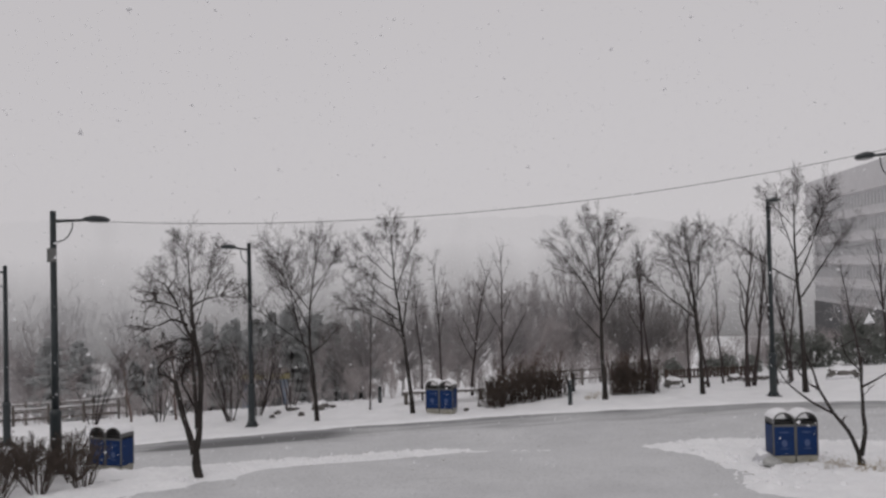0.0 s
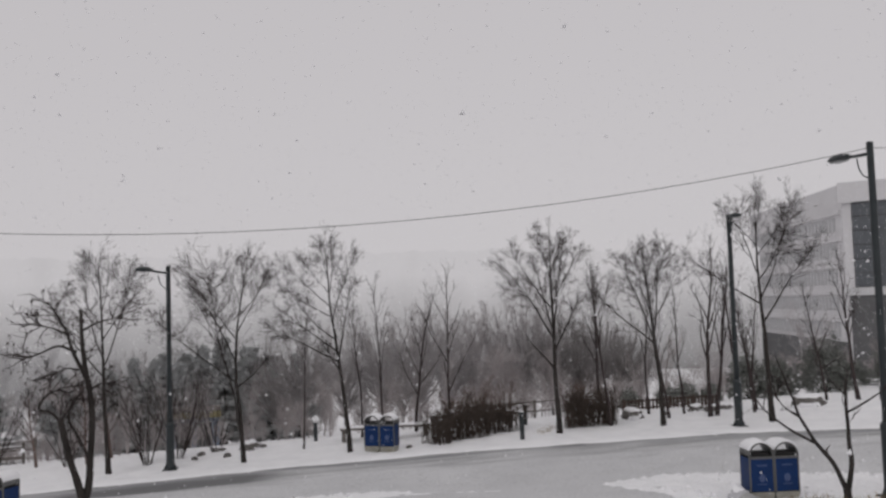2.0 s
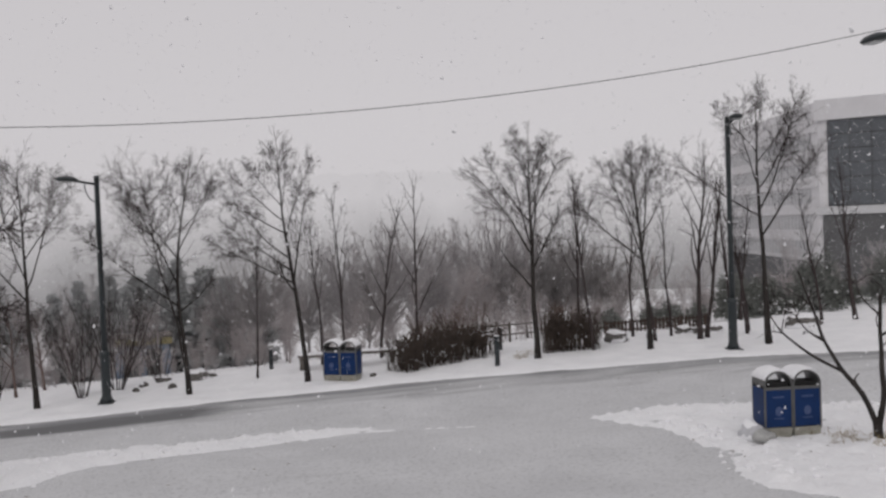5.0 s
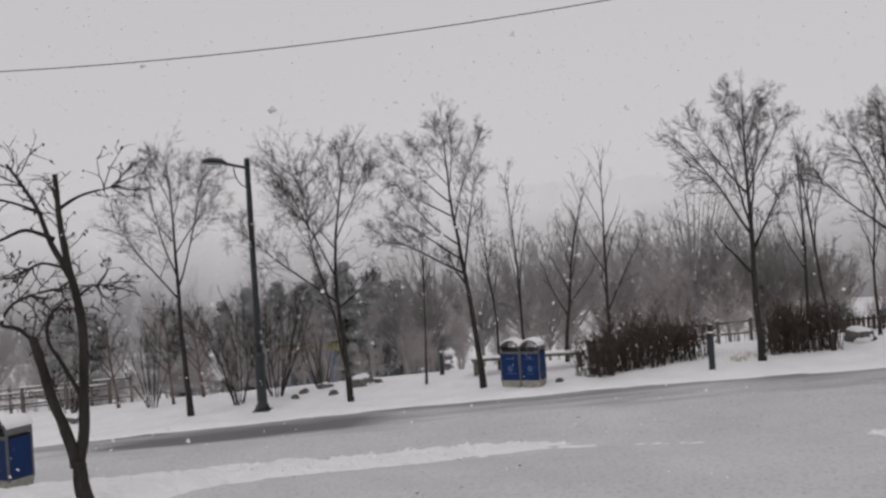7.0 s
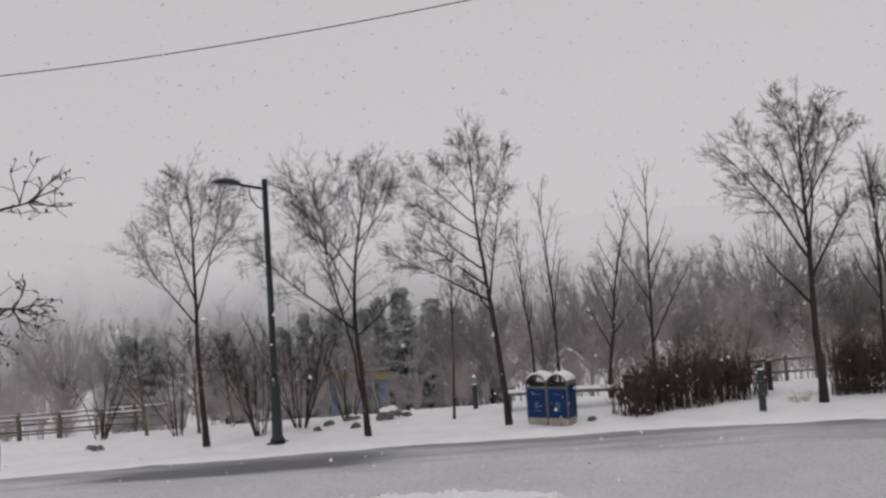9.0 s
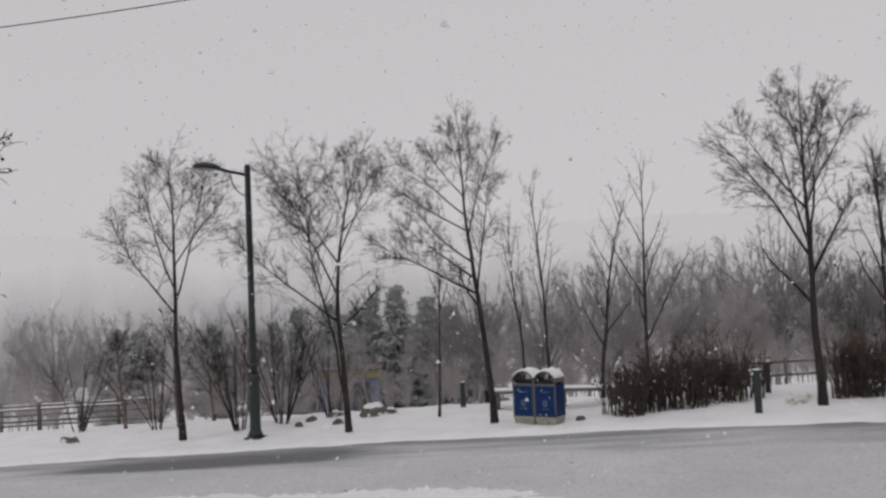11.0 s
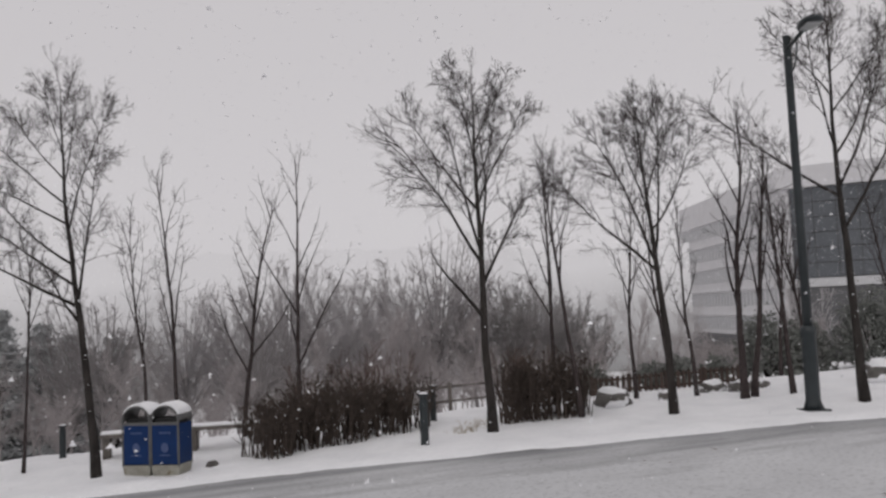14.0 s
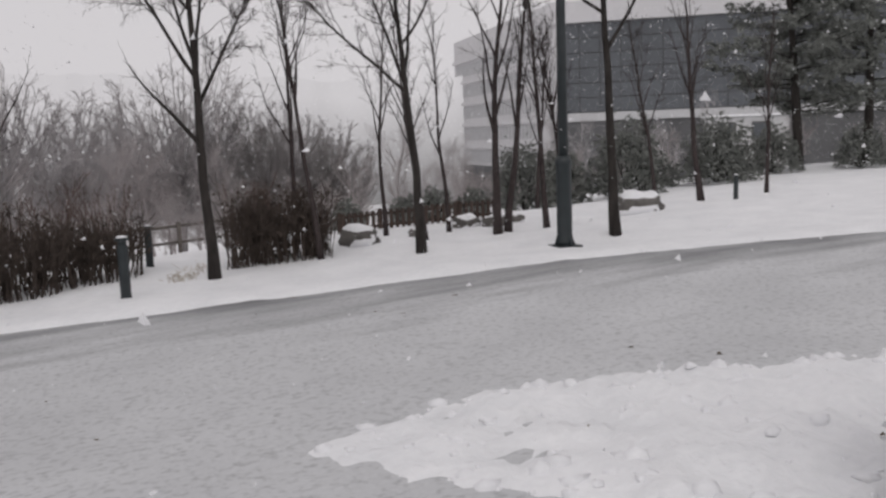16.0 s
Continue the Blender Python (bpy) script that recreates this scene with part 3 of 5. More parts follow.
crooked_tree(-5.93, 16.25, 25, [
    (0.105, 0.085, [(0.04, 0), (0.0, 0.3), (-0.03, 0.6)]),
    (0.075, 0.055, [(-0.05, 0.52), (-0.15, 0.95), (-0.26, 1.3), (-0.43, 2.08)]),
    (0.030, 0.012, [(-0.43, 2.05), (-0.58, 2.2), (-0.80, 2.24), (-0.62, 2.5), (-0.3, 2.6), (0.0, 2.62)]),
    (0.075, 0.030, [(-0.02, 0.52), (0.07, 1.05), (0.12, 2.15), (0.0, 2.8), (-0.06, 3.3), (-0.09, 3.95)]),
    (0.030, 0.014, [(0.05, 1.35), (-0.12, 1.7), (-0.29, 2.0), (-0.28, 2.3), (-0.05, 2.5)]),
    (0.045, 0.015, [(-0.01, 2.75), (-0.16, 3.15), (-0.30, 3.6), (-0.6, 4.1)]),
    (0.030, 0.010, [(-0.14, 3.2), (-0.45, 3.35), (-0.75, 3.2), (-1.05, 3.1)]),
    (0.022, 0.008, [(-0.25, 3.5), (-0.55, 3.65), (-0.95, 3.75)]),
    (0.025, 0.008, [(-0.06, 3.55), (0.2, 3.72), (0.62, 3.8)]),
    (0.022, 0.008, [(0.0, 2.85), (-0.3, 2.95), (-0.55, 2.8)]),
    (0.020, 0.008, [(0.05, 2.5), (0.25, 2.65), (0.45, 2.6)]),
], 41, "crooked dark ornamental tree forking near its foot", 1.5, 0.7)
crooked_tree(NTX, NTY, -33, [
    (0.085, 0.07, [(0.0, 0), (-0.02, 0.2), (-0.02, 0.4)]),
    (0.055, 0.022, [(0.0, 0.35), (0.08, 0.8), (0.06, 1.25), (0.03, 1.8), (0.06, 2.3)]),
    (0.025, 0.008, [(0.05, 1.7), (0.3, 1.85), (0.6, 2.05), (0.9, 2.4)]),
    (0.05, 0.012, [(-0.04, 0.33), (-0.2, 0.78), (-0.55, 1.2), (-0.75, 1.6), (-0.9, 2.1), (-1.1, 2.7)]),
    (0.028, 0.008, [(-0.22, 0.8), (-0.34, 1.0), (-0.26, 1.1)]),
    (0.030, 0.008, [(-0.5, 1.14), (-0.95, 1.38), (-1.4, 1.75), (-1.6, 2.1)]),
    (0.020, 0.006, [(-0.75, 1.6), (-1.0, 1.75), (-1.15, 2.0)]),
    (0.018, 0.006, [(0.05, 2.0), (-0.25, 2.3), (-0.3, 2.7)]),
], 42, "small crooked ornamental tree with sparse branches", 0.5, 0.15)


def shrub(x, y, h, n, seed, spread, label, mat, group, dense=0.6, thick=0.016):
    rng = random.Random(seed)
    ob = thing("shrub", pose(x, y, top(x, y) - 0.04), label, "shrub", group)
    spray = Tubes()
    for i in range(n):
        a = rng.uniform(0, 2 * math.pi)
        w = Vector((math.cos(a) * spread * rng.uniform(0.2, 1), math.sin(a) * spread * rng.uniform(0.2, 1), 1))
        pts = bend(Vector((math.cos(a) * 0.12, math.sin(a) * 0.12, 0)), w, h * rng.uniform(0.6, 1.05), 6, rng, 0.07, 0.04)
        stem = Tubes()
        stem.add(pts, [thick * (1 - 0.75 * k / 6) for k in range(7)], 5)
        stem.under("stem", mat, ob)
        twigs(spray, pts, h * 0.26, 0.007, 0, rng, int(9 * dense), 0.6, 0.06, dense)
    tagged(spray.under("spray", mat, ob), kind="stuff")
    return ob


for x, y, h, seed in ((-9.4, 28.5, 2.9, 171), (-11.0, 28.8, 2.6, 172), (-8.9, 29.4, 2.5, 173)):
    tree("young_tree", x, y, h, "small russet bare tree on the snowy verge", fan(12, seed, 0.3, 0.85, 42, 0.42), seed, 0.3, 0.04, (-0.05, 0), dense=0.9, shoot=0.8, bark=RUSSET, group="slender young trees", leader=0.85)
shrub(-7.35, 27.4, 2.4, 14, 51, 0.45, "bare many-stemmed shrub rising from snow", TWIG, "verge shrubs", 1.1)
shrub(-6.55, 28.0, 2.9, 16, 52, 0.42, "bare many-stemmed shrub rising from snow", TWIG, "verge shrubs", 1.1)
shrub(-5.5, 28.6, 1.9, 10, 53, 0.5, "bare many-stemmed shrub rising from snow", TWIG, "verge shrubs")
shrub(-9.9, 28.4, 2.6, 9, 54, 0.45, "bare many-stemmed shrub rising from snow", TWIG, "verge shrubs")
shrub(-12.3, 28.8, 2.4, 9, 55, 0.45, "bare many-stemmed shrub rising from snow", TWIG, "verge shrubs")
for i, (x, y) in enumerate([(-8.4, 16.2), (-9.0, 16.0), (-9.7, 16.5), (-8.9, 16.9), (-9.6, 15.4), (-10.4, 16.1), (-10.3, 17.2), (-11.2, 16.8), (-10.9, 15.3), (-11.9, 16.0), (-9.9, 17.9), (-11.5, 18.2), (-12.6, 17.3), (-8.0, 15.6), (-8.7, 15.2), (-9.3, 14.7)]):
    shrub(x, y, 0.9, 22, 60 + i, 0.8, "low brown twiggy bush half buried in snow", HEDGE, "low bushes", 1.0, 0.011)

for i, (x, y, h) in enumerate([(2.2, 29.2, 1.2), (3.0, 29.6, 1.4), (3.9, 29.9, 1.3), (6.2, 29.4, 1.2), (7.0, 30.0, 1.1)]):
    shrub(x, y, h, 18, 151 + i, 0.55, "thin russet bush behind a hedge", RUSSET, "russet bushes", 0.8, 0.012)


def hedge(name, ax, ay, bx, by, width, height, count, seed, label):
    """A clipped deciduous hedge: hundreds of stems, each with a spray of twigs and a few clinging leaves."""
    rng = random.Random(seed)
    ob = thing(name, pose(ax, ay, top(ax, ay)), label, "hedge")
    length = math.hypot(bx - ax, by - ay)
    ux, uy = (bx - ax) / length, (by - ay) / length
    stems, spray = Tubes(), Tubes()
    for i in range(count):
        u, w = rng.uniform(0, length), rng.uniform(-width / 2, width / 2)
        x, y = ux * u - uy * w, uy * u + ux * w
        z = ground(ax + x, ay + y) - ground(ax, ay) - 0.05
        tip = height * rng.uniform(0.6, 1.2) * (0.86 + 0.34 * noise.noise(Vector((u * 0.9, w, seed))))
        lean = Vector((rng.gauss(0, 0.12), rng.gauss(0, 0.12), 1))
        pts = bend(Vector((x, y, z)), lean, tip, 4, rng, 0.06, 0.03)
        stems.add(pts, [0.012, 0.011, 0.009, 0.007, 0.004], 3)
        for k in range(7):
            p, d = along(pts, rng.uniform(0.4, 1.0))
            q = bend(p, side_way(d, rng.uniform(0.5, 1.1), rng.uniform(0, 6.28)), rng.uniform(0.12, 0.3), 2, rng, 0.2, 0.08)
            spray.add(q, [0.006, 0.005, 0.003], 3)
            if rng.random() < 0.4:
                c = q[rng.randrange(1, 3)]
                s = rng.uniform(0.014, 0.03)
                b = len(spray.v)
                for _ in range(4):
                    spray.v.append(c + Vector((rng.gauss(0, s), rng.gauss(0, s), rng.gauss(0, s))))
                spray.f += [(b, b + 1, b + 2), (b, b + 2, b + 3)]
    tagged(stems.under("stem_mass", HEDGE, ob), kind="stuff")
    tagged(spray.under("spray", HEDGE, ob), kind="stuff")
    return ob


hedge("hedge", 1.05, 26.2, 4.0, 27.9, 1.1, 1.12, 470, 71, "dense leafless brown hedge along a snowy path")
hedge("hedge", 5.45, 27.35, 7.0, 26.95, 1.1, 1.10, 300, 72, "short dense leafless brown hedge beside a tree")


# ---- far woods ----
def round_tree(tubes, x, y, z, h, rng, r):
    """A round-crowned tree of a far wood: limbs sweep out of the low trunk and end on one uneven dome."""
    base = Vector((x, y, z))
    trunk = bend(base, Vector((rng.gauss(0, 0.03), rng.gauss(0, 0.03), 1)), h * 0.7, 6, rng, 0.04, 0.02)
    tubes.add(trunk, [r * (1 - 0.8 * i / 6) for i in range(7)], 5)
    heart = base + Vector((rng.gauss(0, 0.02), rng.gauss(0, 0.02), 0.58)) * h
    for i in range(72):
        a, e = rng.uniform(0, 6.28), math.asin(rng.uniform(-0.35, 1.0))
        out = Vector((math.cos(a) * math.cos(e) * 0.40, math.sin(a) * math.cos(e) * 0.40, math.sin(e) * 0.42))
        out *= h * (0.9 + 0.16 * noise.noise(out * 4 + base)) * rng.uniform(0.86, 1.0)
        end = heart + out
        start, way = along(trunk, rng.uniform(0.2, 0.62))
        mid = start.lerp(end, 0.5) + Vector((out.x * 0.12, out.y * 0.12, -0.03 * h))
        limb = [start * (1 - t) ** 2 + mid * 2 * t * (1 - t) + end * t * t for t in (0, 0.25, 0.5, 0.75, 1)]
        tubes.add(limb, [r * 0.42, r * 0.33, r * 0.24, r * 0.16, r * 0.08], 3)
        for k in range(13):
            q, d = along(limb, rng.uniform(0.4, 1.0))
            sh = bend(q, side_way(d, rng.uniform(0.3, 0.9), rng.uniform(0, 6.28)), h * rng.uniform(0.03, 0.07), 2, rng, 0.14, 0.0)
            tubes.add(sh, [r * 0.13, r * 0.10, r * 0.06], 3)
            for m in range(2):
                q2, d2 = along(sh, rng.uniform(0.3, 1))
                tubes.add(bend(q2, side_way(d2, rng.uniform(0.3, 0.9), rng.uniform(0, 6.28)), h * rng.uniform(0.02, 0.04), 1, rng, 0.1, 0.0), [r * 0.08, r * 0.05], 3)


def wood_tree(tubes, x, y, z, h, rng, shape, r):
    """One tree of a far wood, with a rounded fan of branches or a narrow one."""
    if shape < 0:
        round_tree(tubes, x, y, z, h, rng, r)
        return
    base = Vector((x, y, z))
    trunk = bend(base, Vector((rng.gauss(0, 0.03), rng.gauss(0, 0.03), 1)), h * (0.75 if shape < 0.6 else 0.95), 5, rng, 0.04, 0.02)
    tubes.add(trunk, [r * (1 - 0.8 * i / 5) for i in range(6)], 4)
    n = 20 if shape < 0.6 else 15
    for i in range(n):
        p, d = along(trunk, rng.uniform(0.18, 0.95))
        limb = bend(p, side_way(d, rng.uniform(0.3, 0.95) if shape < 0.6 else rng.uniform(0.25, 0.6), rng.uniform(0, 6.28)), h * rng.uniform(0.22, 0.46), 3, rng, 0.1, 0.06)
        tubes.add(limb, [r * 0.34, r * 0.26, r * 0.18, r * 0.1], 3)
        for k in range(9):
            q, e = along(limb, rng.uniform(0.25, 1))
            sh = bend(q, side_way(e, rng.uniform(0.2, 0.8), rng.uniform(0, 6.28)), h * rng.uniform(0.08, 0.2), 2, rng, 0.12, 0.06)
            tubes.add(sh, [r * 0.14, r * 0.11, r * 0.07], 3)
            for m in range(3):
                q2, e2 = along(sh, rng.uniform(0.3, 1))
                s2 = bend(q2, side_way(e2, rng.uniform(0.3, 0.8), rng.uniform(0, 6.28)), h * rng.uniform(0.05, 0.1), 1, rng, 0.1, 0.06)
                tubes.add(s2, [r * 0.1, r * 0.06], 3)


def far_wood(name, spots, mat, seed, label):
    rng = random.Random(seed)
    t = Tubes()
    for x, y, h, shape in spots:
        low = 0.1 * max(0.0, min(y, 120.0) - 50.0) * sm(24, 11, x)
        wood_tree(t, x, y, ground(x, y) - 0.1, h + low, rng, shape, h * (0.0155 if shape < 0 else 0.0125))
    return tagged(new(name, t.mesh(name, mat)), label, "trees", kind="stuff")


rng = random.Random(5)
near_wood = []
for i in range(52):
    x, y = rng.uniform(-26, 8), rng.uniform(33, 46)
    near_wood.append((x, y, rng.uniform(1.5, 2.2) + 0.7 * sm(0, -7, x) + 0.08 * (y - 33), rng.random() * 0.7))
near_wood += [(-8.6, 36.6, 2.8, 0.3), (-7.6, 36.2, 2.5, 0.4), (-6.8, 36.8, 2.9, 0.2), (12.0, 36.0, 2.9, 0.4), (10.9, 37.0, 2.5, 0.4), (4.6, 36.0, 3.2, 0.3), (5.6, 37.0, 3.4, 0.2), (7.4, 36.5, 3.0, 0.3)]
far_wood("far_wood", near_wood, HAZE_TWIG, 81, "bare thicket behind the verge, paled with painted haze")
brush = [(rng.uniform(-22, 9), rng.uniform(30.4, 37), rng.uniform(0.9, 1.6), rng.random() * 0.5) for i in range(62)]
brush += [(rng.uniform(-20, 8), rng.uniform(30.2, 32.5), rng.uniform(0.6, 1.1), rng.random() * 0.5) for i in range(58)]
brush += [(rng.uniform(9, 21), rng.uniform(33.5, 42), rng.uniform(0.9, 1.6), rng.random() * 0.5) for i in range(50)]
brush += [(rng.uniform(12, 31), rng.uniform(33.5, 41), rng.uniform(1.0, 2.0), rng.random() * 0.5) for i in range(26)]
far_wood("far_wood", brush, HAZE_TWIG, 84, "low tangled brush behind the verge")
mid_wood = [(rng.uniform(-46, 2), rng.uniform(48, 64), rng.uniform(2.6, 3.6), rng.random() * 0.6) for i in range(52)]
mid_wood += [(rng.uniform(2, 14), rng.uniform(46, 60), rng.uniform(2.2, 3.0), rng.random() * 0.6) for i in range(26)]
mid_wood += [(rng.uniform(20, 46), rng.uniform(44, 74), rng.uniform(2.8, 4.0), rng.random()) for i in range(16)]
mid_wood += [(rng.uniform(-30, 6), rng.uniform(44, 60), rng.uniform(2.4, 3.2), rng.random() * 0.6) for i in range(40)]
far_wood("far_wood", mid_wood, HAZE_TWIG_FAR, 82, "bare wood with snowfall haze painted into its colour")
domes = [(3.6, 42, 5.3), (7.2, 42.5, 6.2), (6.2, 43.5, 5.6), (2.0, 41, 5.6), (0.3, 43, 5.3), (-1.5, 44, 5.2), (5.0, 47, 5.6), (-12.0, 47, 5.0), (-15.5, 45, 4.6), (-20, 44, 5.0), (-26, 48, 5.8)]
far_wood("far_wood", [(x, y, h * 1.16, -1) for x, y, h in domes], DOME, 86, "bare round-crowned trees, colour paled for haze")
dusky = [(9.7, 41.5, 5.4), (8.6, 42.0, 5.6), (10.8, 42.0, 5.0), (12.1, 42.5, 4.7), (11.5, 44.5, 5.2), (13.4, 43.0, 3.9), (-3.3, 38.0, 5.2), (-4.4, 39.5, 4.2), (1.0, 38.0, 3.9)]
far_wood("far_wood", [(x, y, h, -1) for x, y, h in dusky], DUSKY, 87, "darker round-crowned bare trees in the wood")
# Farthest trees: haze grey is painted straight into the twig colour.
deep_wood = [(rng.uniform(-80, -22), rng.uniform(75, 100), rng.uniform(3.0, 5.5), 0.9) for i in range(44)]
far_wood("far_wood", deep_wood, material("painted_haze_twig", (0.38, 0.375, 0.383), (0.45, 0.444, 0.452), 0.95, 0.3, 0.1, fine=3, spec=0.1), 83, "tall slender trees, colour greyed for snowfall haze")


def conifer(name, x, y, h, wide, seed, mat, label, group, clumps=900, bare=0.15, whorls=9):
    """A pine: trunk, whorls of boughs, and many small needle tufts along them."""
    rng = random.Random(seed)
    ob = thing(name, pose(x, y, ground(x, y) - 0.05), label, "pine tree", group)
    wood = Tubes()
    trunk = bend(Vector((0, 0, 0)), Vector((rng.gauss(0, 0.02), 0, 1)), h * 0.97, 8, rng, 0.02, 0.02)
    wood.add(trunk, [h * 0.018 * (1 - 0.85 * i / 8) for i in range(9)], 7)
    verts, faces = [], []
    boughs = int(h * whorls)
    for i in range(boughs):
        t = bare + (1 - bare) * ((i + rng.random()) / boughs)
        p, d = along(trunk, min(t, 0.995))
        shape = (1 - ((t - bare) / (1 - bare)) ** (0.95 if whorls > 20 else 1.3)) * 0.9 + 0.1
        ln = wide * shape * rng.uniform(0.6, 1.1)
        a = rng.uniform(0, 2 * math.pi)
        w = Vector((math.cos(a), math.sin(a), rng.uniform(-0.12, 0.25)))
        bough = bend(p, w, ln, 4, rng, 0.07, 0.02)
        wood.add(bough, [0.022, 0.018, 0.013, 0.009, 0.005], 4)
        for k in range(max(5, int(clumps / boughs))):
            c, e = along(bough, rng.uniform(0.2, 1.0))
            c = c + Vector((rng.gauss(0, 0.09), rng.gauss(0, 0.09), rng.gauss(0.02, 0.05))) * (0.5 + wide * 0.4)
            s = rng.uniform(0.07, 0.17) * (0.6 + 0.2 * wide)
            for blade in range(6):
                b = len(verts)
                dr = Vector((rng.gauss(0, 1), rng.gauss(0, 1), rng.gauss(0.2, 0.6))).normalized() * s
                sd = dr.cross(Vector((rng.gauss(0, 1), rng.gauss(0, 1), rng.gauss(0, 1)))).normalized() * s * 0.22
                verts += [tuple(c - sd), tuple(c + sd), tuple(c + dr)]
                faces.append((b, b + 1, b + 2))
    wood.under("trunk", BARK, ob)
    me = bpy.data.meshes.new("needles")
    me.from_pydata(verts, [], faces)
    me.materials.append(mat)
    nd = new("needles", me)
    nd.parent = ob
    return ob


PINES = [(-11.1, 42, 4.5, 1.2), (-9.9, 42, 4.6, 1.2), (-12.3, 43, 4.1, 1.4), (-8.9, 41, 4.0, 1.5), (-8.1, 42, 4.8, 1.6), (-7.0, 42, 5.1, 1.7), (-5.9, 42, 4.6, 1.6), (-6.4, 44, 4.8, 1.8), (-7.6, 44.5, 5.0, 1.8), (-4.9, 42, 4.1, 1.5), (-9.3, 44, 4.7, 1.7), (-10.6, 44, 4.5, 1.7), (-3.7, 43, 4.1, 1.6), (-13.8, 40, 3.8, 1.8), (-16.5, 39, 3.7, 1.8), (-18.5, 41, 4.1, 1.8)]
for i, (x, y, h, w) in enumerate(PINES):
    conifer("pine_tree", x, y, h, w, 90 + i, CONIFER_FAR, "dusky pine in the wood, needles paled with painted haze", "pines in the wood", 3600, 0.03, 22)
conifer("pine_tree", 23.6, 32.4, 9.0, 2.9, 101, CONIFER, "tall dark pine with snow on its boughs", "pines by the building", 5600, 0.20)
conifer("pine_tree", 27.6, 33.2, 9.4, 2.9, 102, CONIFER, "tall dark pine with snow on its boughs", "pines by the building", 5000, 0.18)


def rounded_bush(x, y, r, h, seed, label, mat, group):
    rng = random.Random(seed)
    ob = thing("evergreen_shrub", pose(x, y, ground(x, y)), label, "shrub", group)
    wood = Tubes()
    verts, faces = [], []
    for i in range(16):
        a, e = rng.uniform(0, 6.28), rng.uniform(0.15, 1.2)
        w = Vector((math.cos(a) * math.cos(e), math.sin(a) * math.cos(e), math.sin(e)))
        pts = bend(Vector((0, 0, 0)), Vector((w.x * r, w.y * r, w.z * h + 0.2)), math.sqrt((w.x * w.x + w.y * w.y) * r * r + (w.z * h) ** 2), 4, rng, 0.08, 0)
        wood.add(pts, [0.02, 0.017, 0.013, 0.009, 0.005], 4)
    for i in range(int(760 * r * h)):
        a, e, q = rng.uniform(0, 6.28), math.asin(rng.uniform(0.0, 1)), rng.uniform(0.62, 1.03)
        q *= 0.86 + 0.24 * noise.noise(Vector((math.cos(a) * 1.6 + seed, math.sin(a) * 1.6, e * 1.6)))
        c = Vector((math.cos(a) * math.cos(e) * r * q, math.sin(a) * math.cos(e) * r * q, 0.12 + math.sin(e) * h * q))
        s = rng.uniform(0.06, 0.13)
        for blade in range(4):
            b = len(verts)
            dr = Vector((rng.gauss(0, 1), rng.gauss(0, 1), rng.gauss(0.2, 0.8))).normalized() * s
            sd = dr.cross(Vector((rng.gauss(0, 1), rng.gauss(0, 1), rng.gauss(0, 1)))).normalized() * s * 0.25
            verts += [tuple(c - sd), tuple(c + sd), tuple(c + dr)]
            faces.append((b, b + 1, b + 2))
    wood.under("stem", BARK, ob)
    me = bpy.data.meshes.new("foliage")
    me.from_pydata(verts, [], faces)
    me.materials.append(mat)
    f = new("foliage", me)
    f.parent = ob
    return ob


for i, (x, y, r, h) in enumerate([(16.75, 31.8, 1.15, 2.2), (19.9, 31.8, 1.25, 2.0), (18.5, 33.0, 0.9, 1.1), (22.4, 32.2, 0.9, 1.5), (20.9, 32.9, 0.8, 1.0), (11.3, 32.0, 0.6, 0.9), (12.3, 31.9, 0.5, 0.75), (10.6, 32.0, 0.5, 0.8), (13.9, 32.2, 1.0, 1.9), (15.2, 32.6, 0.95, 1.7), (9.3, 32.4, 0.5, 0.85), (24.8, 31.2, 0.9, 1.3), (26.6, 30.8, 1.0, 1.4)]):
    rounded_bush(x, y, r, h, 110 + i, "dark rounded evergreen shrub flecked with snow", CONIFER, "evergreen shrubs")


